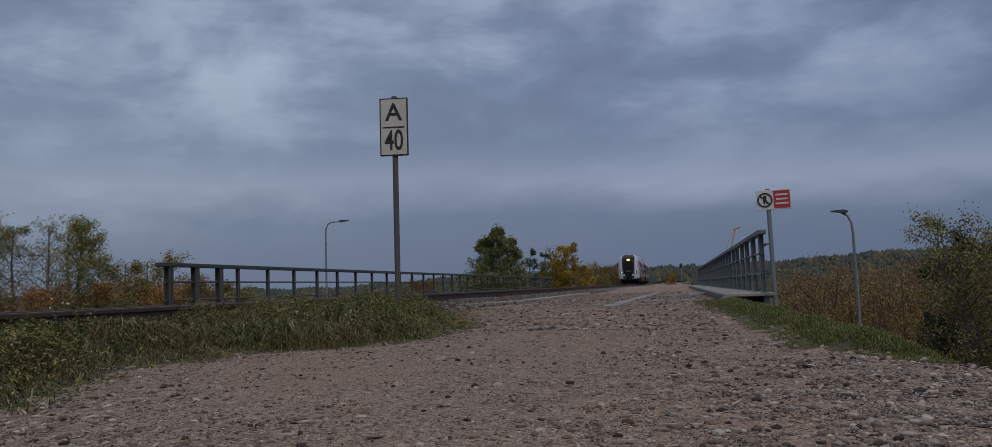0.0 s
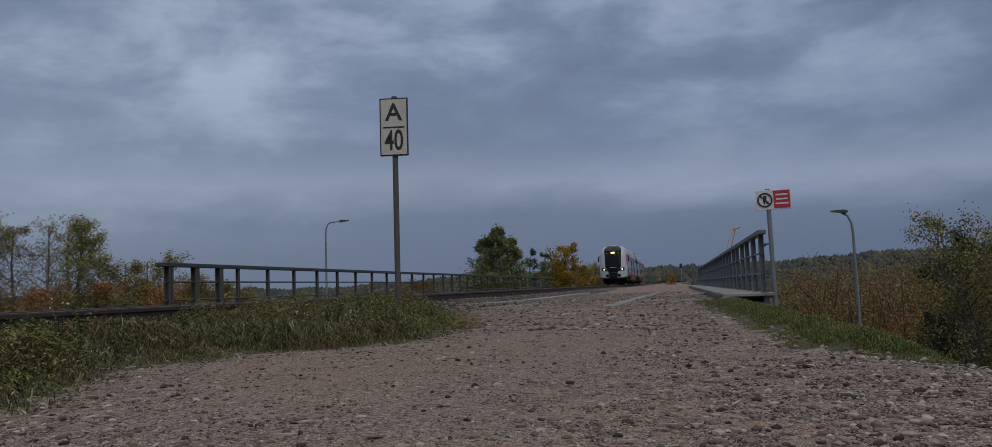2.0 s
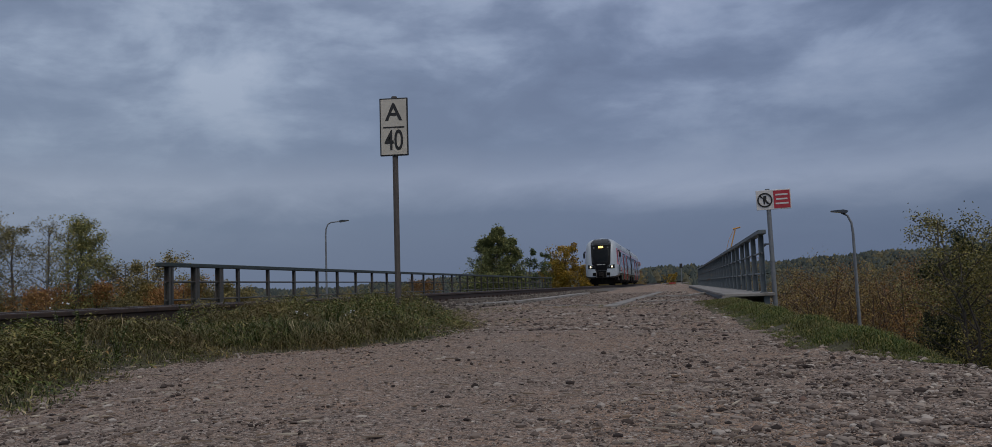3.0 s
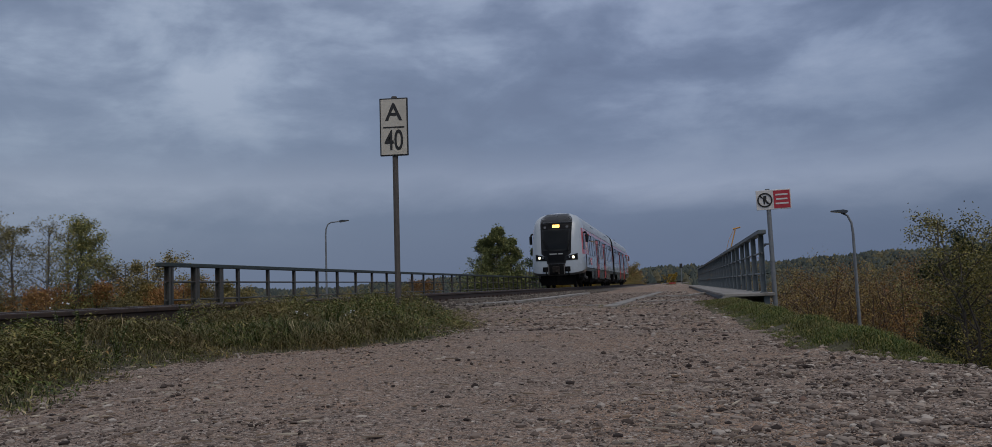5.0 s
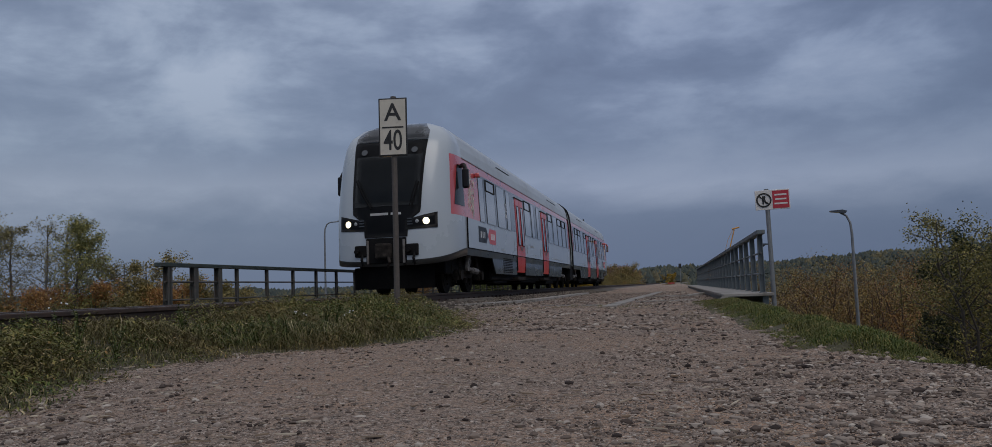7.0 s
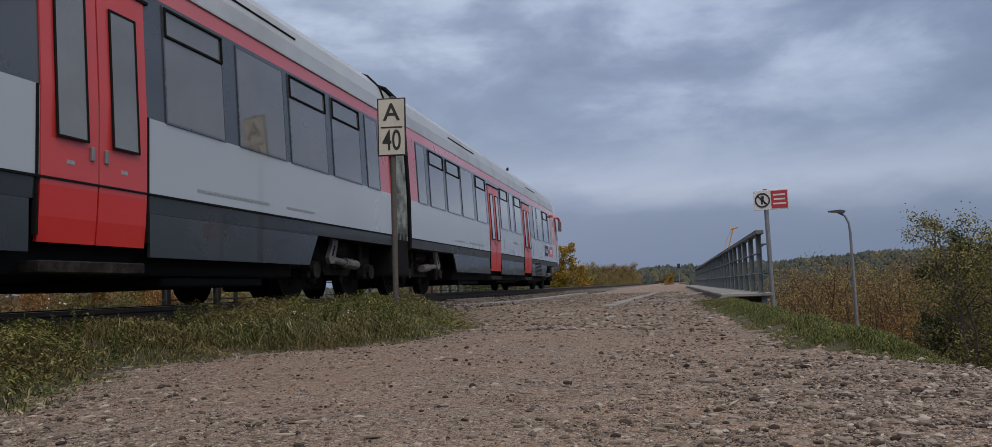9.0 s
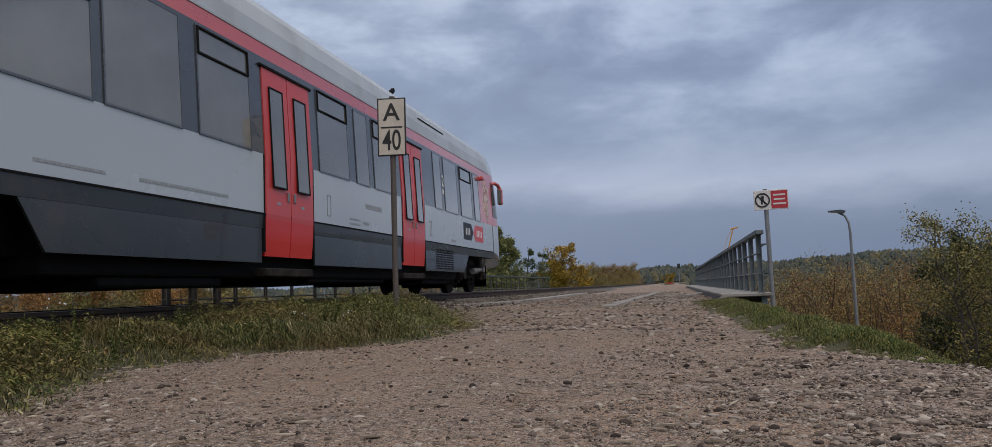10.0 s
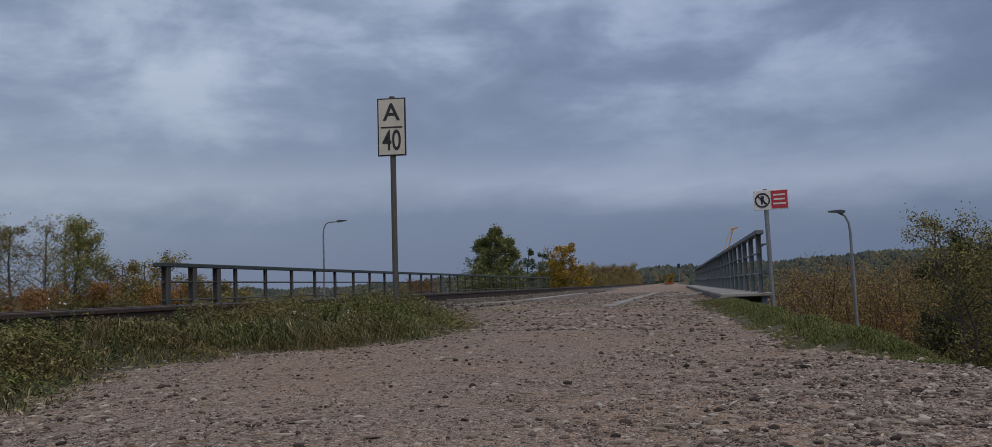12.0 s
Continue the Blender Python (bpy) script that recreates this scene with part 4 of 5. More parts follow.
def weeds():
    rnd = random.Random(21)
    group = "weeds in the verge"
    for kind in range(3):
        bm = bmesh.new()
        h = 0.26 + 0.07 * kind
        for s in range(5):
            a, l = rnd.uniform(0, 6.28), h * rnd.uniform(0.6, 1)
            p = [Vector((math.cos(a) * 0.25 * l * f * f, math.sin(a) * 0.25 * l * f * f, l * f)) for f in (0, 0.35, 0.7, 1)]
            tube(bm, p, [0.004, 0.0035, 0.003, 0.0015], 4, False)
            for q in range(14):
                f = rnd.uniform(0.15, 1)
                c = p[min(2, int(f * 3))].lerp(p[min(3, int(f * 3) + 1)], f * 3 - int(f * 3))
                b = rnd.uniform(0, 6.28)
                u, v = Vector((math.cos(b), math.sin(b), 0.4)) * 0.035, Vector((-math.sin(b), math.cos(b), 0)) * 0.010
                bm.faces.new([bm.verts.new(t) for t in (c, c + u * 0.5 + v, c + u, c + u * 0.5 - v)])
        me = mesh_of(bm, "foliage", FRESH if kind else GRASS)
        for k in range(13):
            y = rnd.uniform(4, 12.3)
            x = left_edge(y) - rnd.uniform(0.3, 1.6)
            w = thing("weed", "leafy green weed standing in the grass", "weed", pose(x, y, ground_height(x, y) - 0.02, 0, 0, rnd.uniform(0, 360)), group)
            part("foliage", me, None, w)
            if rnd.random() < 0.06:
                bm = bmesh.new()
                for q in range(5):
                    bmesh.ops.create_icosphere(bm, subdivisions=1, radius=0.007, matrix=Matrix.Translation((rnd.uniform(-0.08, 0.08), rnd.uniform(-0.08, 0.08), h * rnd.uniform(0.8, 1.05))))
                tagged(part("blossom", bm, LETTER, w, "small white flowers"), kind="stuff")


weeds()


def stones(name, label, count, place, size, mat, seed, flat=(0.25, 0.6), sink=0.38):
    """Loose stones as rough squashed lumps."""
    rnd = random.Random(seed)
    base = bmesh.new()
    bmesh.ops.create_icosphere(base, subdivisions=1, radius=1)
    bv = np.array([v.co[:] for v in base.verts])
    bf = np.array([[v.index for v in f.verts] for f in base.faces])
    base.free()
    gen = np.random.default_rng(seed)
    vs, fs, k = [], [], 0
    while k < count:
        x, y = place(rnd)
        r = size(rnd, y)
        s = np.array([r * rnd.uniform(0.7, 1.4), r * rnd.uniform(0.6, 1.0), r * rnd.uniform(*flat)])
        a = rnd.uniform(0, 6.28)
        v = bv * gen.uniform(0.72, 1.2, (len(bv), 1)) * s
        c, q = math.cos(a), math.sin(a)
        v = np.stack([v[:, 0] * c - v[:, 1] * q, v[:, 0] * q + v[:, 1] * c, v[:, 2]], 1)
        v += (x, y, surface_height(x, y) + s[2] * (1 - 2 * sink) * 0.6)
        fs.append(bf + k * len(bv))
        vs.append(v)
        k += 1
    me = bpy.data.meshes.new(name)
    me.from_pydata(np.concatenate(vs).tolist(), [], np.concatenate(fs).tolist())
    me.materials.append(mat)
    return tagged(new(name, me), label, "stones", kind="stuff")


STONES = leaf_material("mixed_stones", [(0, (0.035, 0.026, 0.024)), (0.15, (0.085, 0.064, 0.055)), (0.35, (0.19, 0.148, 0.126)), (0.65, (0.28, 0.228, 0.195)), (0.88, (0.38, 0.325, 0.285)), (0.98, (0.54, 0.48, 0.43)), (1, (0.13, 0.065, 0.045))], 0.85)
BALLAST = leaf_material("ballast_stones", [(0, (0.045, 0.04, 0.036)), (0.6, (0.11, 0.096, 0.088)), (1, (0.22, 0.2, 0.18))], 0.9)


def road_spot(rnd):
    while True:
        y = 1.7 + 22 * rnd.random() ** 2.6
        x = rnd.uniform(-0.95 * y - 0.3, 0.46 * y + 0.4)
        if left_edge(y) - 0.25 < x < right_edge(y) + 0.12:
            # wheel tracks are worn to fine sand, the side towards the slope is stonier
            thick = 0.22 + 0.8 * smoothstep(-0.9, 0.9, x) + 0.5 * noise.noise((x * 1.1, y * 0.6, 3)) + 0.55 * smoothstep(left_edge(y) + 0.8, left_edge(y) + 0.1, x)
            if rnd.random() < thick:
                return x, y


def edge_spot(rnd):
    while True:
        y = 1.8 + 4.6 * rnd.random()
        x = right_edge(y) + 0.1 - 1.5 * rnd.random() ** 1.6
        if noise.noise((x * 1.6, y * 1.2, 6)) > -0.15:
            return x, y


stones("loose_gravel", "grey and brown pebbles scattered over the road", 80000, road_spot, lambda r, y: min(0.026, 0.0037 * (1 - r.random()) ** -0.42) * (0.8 + 0.035 * y), STONES, 3, (0.3, 0.7), 0.32)
stones("road_stones", "coarser grey stones along the far gravel road", 11000, lambda r: (r.uniform(-3.9, 0.4), 8 + 26 * r.random() ** 1.6), lambda r, y: min(0.04, 0.009 * (1 - r.random()) ** -0.5), STONES, 13)
stones("slope_side_stones", "pale grey flat stones crowded at the edge of the road", 6500, edge_spot, lambda r, y: min(0.024, 0.0055 * (1 - r.random()) ** -0.36), STONES, 17, (0.35, 0.8), 0.3)
stones("track_ballast", "dull grey-brown ballast along the track", 7000, lambda r: (r.uniform(-5.0, -3.75) if r.random() < 0.75 else r.uniform(-8.4, -7.4), 9 + 36 * r.random() ** 1.5), lambda r, y: r.uniform(0.025, 0.055), BALLAST, 5, (0.6, 1.0), 0.2)


def chips():
    """Pale flat slivers and a few dry leaves on the gravel."""
    rnd = random.Random(8)
    verts, faces = [], []
    for k in range(1500):
        x, y = road_spot(rnd)
        if rnd.random() < 0.85 * smoothstep(-0.6, 0.5, x):
            continue
        a, l, w = rnd.uniform(0, 3.14), rnd.uniform(0.010, 0.042), rnd.uniform(0.003, 0.008)
        u, v = Vector((math.cos(a), math.sin(a), rnd.uniform(-0.15, 0.15))) * l, Vector((-math.sin(a), math.cos(a), rnd.uniform(-0.3, 0.3))) * w
        c = Vector((x, y, surface_height(x, y) + 0.009))
        i = len(verts)
        for dz in (0, 0.005):
            verts += [tuple(c - u + Vector((0, 0, dz))), tuple(c + v + Vector((0, 0, dz))), tuple(c + u + Vector((0, 0, dz))), tuple(c - v + Vector((0, 0, dz)))]
        faces += [(i, i + 1, i + 2, i + 3), (i + 4, i + 5, i + 6, i + 7)] + [(i + q, i + (q + 1) % 4, i + 4 + (q + 1) % 4, i + 4 + q) for q in range(4)]
    me = bpy.data.meshes.new("wood_chips")
    me.from_pydata(verts, [], faces)
    me.materials.append(CHIP)
    tagged(new("wood_chips", me), "pale slivers and dry leaves lying on the gravel", "debris", kind="stuff")


CHIP = leaf_material("pale_slivers", [(0, (0.16, 0.11, 0.075)), (0.6, (0.34, 0.285, 0.23)), (1, (0.58, 0.52, 0.44))], 0.8)
chips()
# ---- the train: y is the distance along it from its datum, z counts from the rail head ----
MID = 26.0          # middle of the articulation
BLUNT = 3.8         # how square the cab is in plan
JOINT, FRONT = 45.62, 47.22    # where the cab moulding begins and the foremost point, rear cab
SIDE = [(0.46, 1.41), (0.88, 1.43), (1.06, 1.44), (1.78, 1.44), (3.0, 1.385), (3.2, 1.36), (3.45, 1.325), (3.7, 1.235), (3.92, 1.02), (4.06, 0.68), (4.13, 0.0)]


def half_width(z):
    return (between(z, [p[0] for p in SIDE], [p[1] for p in SIDE]))


def nose_depth(z):
    """How far the cab moulding stands out before its joint, at height z."""
    back = between(z, [0.6, 1.0, 1.7, 2.3, 3.0, 3.38, 3.66, 3.9, 4.04, 4.13], [0.03, 0.0, 0.02, 0.11, 0.30, 0.43, 0.60, 0.95, 1.28, 1.56])
    return FRONT - JOINT - float(back)


def nose_y(x, z):
    w = max(half_width(z), 0.02)
    return JOINT + nose_depth(z) * max(0.0, 1 - (abs(x) / w) ** BLUNT) ** (1 / BLUNT)


def sheet(bm, rows, mat=0):
    grid = [[bm.verts.new(p) for p in row] for row in rows]
    for a, b in zip(grid, grid[1:]):
        for i in range(len(a) - 1):
            bm.faces.new((a[i], a[i + 1], b[i + 1], b[i])).material_index = mat


def nose_patch(zs, edge, lift, cols=10):
    """A sheet that follows the cab moulding between the heights zs, as wide as edge(z) says, lift metres proud."""
    bm = bmesh.new()
    rows = []
    for z in zs:
        lo, hi = edge(z)
        rows.append([(x, nose_y(x, z) + lift, z) for x in np.linspace(lo, hi, cols + 1)])
    sheet(bm, rows)
    bmesh.ops.solidify(bm, geom=bm.faces[:], thickness=-0.006)
    return bm


def side_pose(y, z, sgn):
    """On the flank at (y, z): x runs along the train, y up the flank, z outwards."""
    lean = 0.045 if z > 1.78 else 0.0
    c = Vector((sgn, 0, lean)).normalized()
    b = Vector((-sgn * lean, 0, 1)).normalized()
    a = b.cross(c)
    return Matrix(((a.x, b.x, c.x, sgn * half_width(z)), (a.y, b.y, c.y, y), (a.z, b.z, c.z, z), (0, 0, 0, 1)))


def plate_mesh(name, w, h, t, mat, bevel=0.006, lo=0.0):
    bm = bmesh.new()
    box(bm, (-w / 2, -h / 2, lo), (w / 2, h / 2, t), bevel)
    return mesh_of(bm, name, mat)


def frame_mesh(name, w, h, rim, t, mat):
    bm = bmesh.new()
    for lo, hi in (((-w / 2, -h / 2), (w / 2, -h / 2 + rim)), ((-w / 2, h / 2 - rim), (w / 2, h / 2)),
                   ((-w / 2, -h / 2 + rim), (-w / 2 + rim, h / 2 - rim)), ((w / 2 - rim, -h / 2 + rim), (w / 2, h / 2 - rim))):
        box(bm, (*lo, 0), (*hi, t))
    return mesh_of(bm, name, mat)


def car_body(parent):
    """Shell of one car, from the articulation to the cab, in the rear car's place."""
    bm = bmesh.new()
    end = MID + 0.46
    ys = [end, 27.0, 44.25, JOINT]
    zs = [0.88, 1.06, 1.78, 3.0, 3.2, 3.45, 3.7, 3.92, 4.06, 4.13]
    for sgn in (-1, 1):
        for i in range(len(zs) - 1):
            for j in range(3):
                mat = {0: 3, 1: 0, 2: 2 if j == 1 else 1, 3: 1}.get(i, 4)
                q = [(sgn * half_width(zs[i]), ys[j], zs[i]), (sgn * half_width(zs[i]), ys[j + 1], zs[i]),
                     (sgn * half_width(zs[i + 1]), ys[j + 1], zs[i + 1]), (sgn * half_width(zs[i + 1]), ys[j], zs[i + 1])]
                f = bm.faces.new([bm.verts.new(p) for p in q])
                f.material_index = mat
    ring = [(half_width(z), end, z) for z in zs] + [(-half_width(z), end, z) for z in zs[-2::-1]]
    bm.faces.new([bm.verts.new(p) for p in ring]).material_index = 5
    bm.faces.new([bm.verts.new(p) for p in ((-1.43, end, 0.88), (1.43, end, 0.88), (1.43, JOINT, 0.88), (-1.43, JOINT, 0.88))]).material_index = 5
    bmesh.ops.remove_doubles(bm, verts=bm.verts, dist=0.001)
    return part("car_body", bm, [WHITE, RED, SLATE, SKIRT, ROOF, RUBBER], parent, "white car body with a slate window band and red ends")


def cab(parent):
    """The rounded cab moulding."""
    bm = bmesh.new()
    base = [0.88, 1.06, 1.4, 1.78, 2.1, 2.4, 2.7, 2.96, 3.2, 3.45, 3.7, 3.92, 4.06, 4.129]
    angles = [0, 3, 8, 14, 20, 27, 36, 48, 62, 76, 90, 104, 118, 132, 144, 153, 160, 166, 172, 177, 180]
    rows = []
    for k, z in enumerate(base):
        row = []
        for a in angles:
            c, s = math.cos(radians(a)), math.sin(radians(a))
            zz = z - (0.24 * s ** 0.7 if k == 0 else 0.30 * s ** 0.7 if k == 1 else 0)
            w = half_width(z)
            x = w * math.copysign(abs(c) ** (2 / BLUNT), c)
            row.append((x, JOINT + nose_depth(z) * abs(s) ** (2 / BLUNT), zz))
        rows.append(row)
    grid = [[bm.verts.new(p) for p in row] for row in rows]
    n = len(angles)
    for i in range(len(grid) - 1):
        for j in range(n - 1):
            f = bm.faces.new((grid[i][j], grid[i][j + 1], grid[i + 1][j + 1], grid[i + 1][j]))
            flank = min(j, n - 2 - j)
            f.material_index = 2 if i == 0 else 1 if (3 <= i <= 7 and flank <= 4) else 0
            f.smooth = True
    bm.faces.new(grid[0])
    ob = part("cab_front", bm, [WHITE, RED, SKIRT], parent, "rounded white cab moulding with red flanks")
    return ob


def screen_edge(z):
    h = (between(z, [1.28, 1.62, 1.66, 1.78, 1.9, 3.0, 3.5, 3.75, 4.06], [0.50, 0.52, 0.56, 0.78, 0.80, 0.84, 0.87, 0.86, 0.60]))
    return -h, h


def cab_fittings(parent, mirror_paint, mx, my):
    zs = list(np.linspace(1.28, 3.52, 22))
    mask = part("windscreen_surround", nose_patch(zs, screen_edge, 0.004), BLACK, parent, "gloss black surround panel", smooth=True)
    part("windscreen", nose_patch(list(np.linspace(1.98, 3.16, 12)), lambda z: (screen_edge(z)[0] + 0.06, screen_edge(z)[1] - 0.06), 0.012), SCREEN, mask, "large curved windscreen", smooth=True)
    part("roof_cap", nose_patch(list(np.linspace(3.535, 4.06, 10)), screen_edge, 0.006), SLATE, parent, "dark cap above the windscreen", smooth=True)
    for k, s in enumerate((-1, 1)):
        bm = bmesh.new()
        bmesh.ops.create_circle(bm, cap_ends=True, radius=0.075, segments=16, matrix=Matrix.Translation((0.6 * s, nose_y(0.6, 3.27) + 0.03, 3.27)) @ Matrix.Rotation(radians(-66), 4, "X"))
        part("upper_lamp", bm, SLATE, mask)
        # wiper
        bm = bmesh.new()
        pts = [(s * x, nose_y(x, z) + 0.035, z) for x, z in ((0.60, 1.92), (0.66, 2.2), (0.74, 2.5))] if k == 0 else [(s * x, nose_y(x, z) + 0.035, z) for x, z in ((0.34, 1.92), (0.55, 2.25), (0.74, 2.6))]
        tube(bm, pts, 0.016, 6)
        tube(bm, [(p[0] - 0.05 * s, p[1], p[2] + 0.03) for p in pts], 0.009, 5)
        part("wiper", bm, RUBBER, mask, "black windscreen wiper")
        # headlamp cluster
        bm = bmesh.new()
        sheet(bm, [[(s * x, nose_y(x, z) + 0.008, z) for z in np.linspace(1.43 + 0.05 * (x - 0.44), 1.645 + 0.24 * (x - 0.44), 5)] for x in np.linspace(0.46, 1.14, 12)])
        bmesh.ops.solidify(bm, geom=bm.faces[:], thickness=-0.006)
        hl = part("headlamp", bm, BLACK, parent, "black headlamp cluster with a lit lamp", smooth=True)
        for xx, rr, mm, nm in ((0.90, 0.088, HEADLIGHT, "lamp_lens"), (0.71, 0.06, GREYMARK, "lamp_reflector")):
            bm = bmesh.new()
            bmesh.ops.create_uvsphere(bm, u_segments=14, v_segments=8, radius=rr, matrix=Matrix.Translation((xx * s, nose_y(xx, 1.61) - 0.035, 1.61)))
            part(nm, bm, mm, hl, smooth=True)
        for q in range(3):
            bm = bmesh.new()
            box(bm, (min(0.50 * s, 0.62 * s), nose_y(0.6, 1.6) + 0.004, 1.54 + 0.06 * q), (max(0.50 * s, 0.62 * s), nose_y(0.5, 1.6) + 0.02, 1.565 + 0.06 * q))
            part("lamp_rib", bm, SLATE, hl)
        # buffer block beside the coupler
        bm = bmesh.new()
        box(bm, (0.60 * s - 0.14, FRONT - 0.10, 0.86), (0.60 * s + 0.14, FRONT + 0.02, 1.12), 0.03)
        tube(bm, [(0.6 * s - 0.05, FRONT, 0.92), (0.6 * s - 0.06, FRONT + 0.1, 0.80), (0.6 * s - 0.08, FRONT + 0.04, 0.66)], 0.03, 7)
        tube(bm, [(0.6 * s + 0.06, FRONT, 0.98), (0.6 * s + 0.06, FRONT + 0.12, 0.98)], 0.05, 10)
        part("hose_socket", bm, RUBBER, parent, "black hose and cable sockets")
        # cab side window
        zz = np.linspace(2.02, 2.98, 8)
        bm = bmesh.new()
        rows = []
        for z in zz:
            far = 0.86 - 0.34 * (z - 2.02) / 0.96
            rows.append([])
            for t in np.linspace(0.12, far, 8):
                d = nose_depth(z)
                yy = min(t, d * 0.93)
                x = half_width(z) * max(0.0, 1 - (yy / d) ** BLUNT) ** (1 / BLUNT)
                rows[-1].append((s * (x + 0.008), JOINT + yy, z))
        sheet(bm, rows)
        part("cab_window", bm, SCREEN, parent, "cab side window", smooth=True)
        # mirror
        bm = bmesh.new()
        tube(bm, [(1.33 * s, JOINT + 0.2, 2.94), ((mx - 0.09) * s, JOINT + my * 0.6, 3.0), ((mx - 0.04) * s, JOINT + my * 0.9, 2.97), (mx * s, JOINT + my, 2.86)], 0.05, 8)
        box(bm, (mx * s - 0.075, JOINT + my - 0.06, 2.42), (mx * s + 0.075, JOINT + my + 0.08, 2.88), 0.04)
        mr = part("mirror", bm, mirror_paint, parent, "rear-view mirror on a bent arm")
        bm = bmesh.new()
        box(bm, (mx * s - 0.06, JOINT + my - 0.08, 2.45), (mx * s + 0.06, JOINT + my - 0.062, 2.84))
        part("mirror_glass", bm, GLASS, mr)
    # display
    part("destination_display", nose_patch([3.24, 3.3, 3.36, 3.40], lambda z: (-0.19, 0.19), 0.022, 4), AMBER, mask, "lit amber destination display")
    # coupler opening, coupler, snow plough
    bm = bmesh.new()
    box(bm, (-0.47, FRONT - 0.30, 0.70), (0.47, FRONT + 0.012, 1.27), 0.02)
    op = part("coupler_recess", bm, RUBBER, parent, "black recess for the coupler")
    bm = bmesh.new()
    tube(bm, [(0, FRONT - 0.1, 0.98), (0, FRONT + 0.16, 0.98)], 0.13, 12)
    box(bm, (-0.19, FRONT + 0.1, 0.80), (0.19, FRONT + 0.24, 1.14), 0.05)
    tube(bm, [(-0.12, FRONT + 0.2, 0.86), (-0.17, FRONT + 0.26, 0.72), (-0.1, FRONT + 0.18, 0.62)], 0.035, 8)
    part("coupler", bm, GEAR, op, "dark automatic coupler")
    for s in (-1, 1):
        bm = bmesh.new()
        box(bm, (0.42 * s - 0.025, FRONT + 0.005, 0.70), (0.42 * s + 0.025, FRONT + 0.04, 1.22), 0.008)
        part("recess_trim", bm, DAMPER, op)
    bm = bmesh.new()
    sheet(bm, [[(x, FRONT - 0.05 - 0.45 * (abs(x) / 0.95) ** 2, z) for x in np.linspace(-0.95, 0.95, 9)] for z in (0.14, 0.64)])
    bmesh.ops.solidify(bm, geom=bm.faces[:], thickness=0.05)
    part("snow_plough", bm, RUBBER, parent, "dark plough plate under the cab")
    # running number, as plain bars
    for x0, x1 in ((-0.36, 0.06), (0.12, 0.36)):
        part("number_bar", nose_patch([1.775, 1.83], lambda z, a=x0, b=x1: (-b, -a), 0.014, 4), LETTER, mask)


def window_kinds():
    kinds = {}
    for w in (0.55, 1.07, 1.14):
        kinds[w] = (frame_mesh("window", w, 1.19, 0.022, 0.012, SLATE), plate_mesh("pane", w - 0.044, 1.146, 0.008, GLASS, 0, 0.002),
                    frame_mesh("vent_sash", w - 0.04, 0.30, 0.022, 0.022, RUBBER))
    return kinds


def wheel_mesh():
    bm = bmesh.new()
    for x0, x1, r in ((-0.065, 0.05, 0.42), (0.05, 0.075, 0.445), (-0.075, -0.06, 0.30), (-0.11, -0.07, 0.12)):
        bmesh.ops.create_cone(bm, cap_ends=True, segments=28, radius1=r, radius2=r, depth=x1 - x0, matrix=Matrix.Translation(((x0 + x1) / 2, 0, 0)) @ Matrix.Rotation(radians(90), 4, "Y"))
    for k in range(4):
        a = k * math.pi / 2
        bmesh.ops.create_cube(bm, size=0.05, matrix=Matrix.Translation((-0.08, 0.2 * math.cos(a), 0.2 * math.sin(a))))
    return mesh_of(bm, "wheel", TYRE)


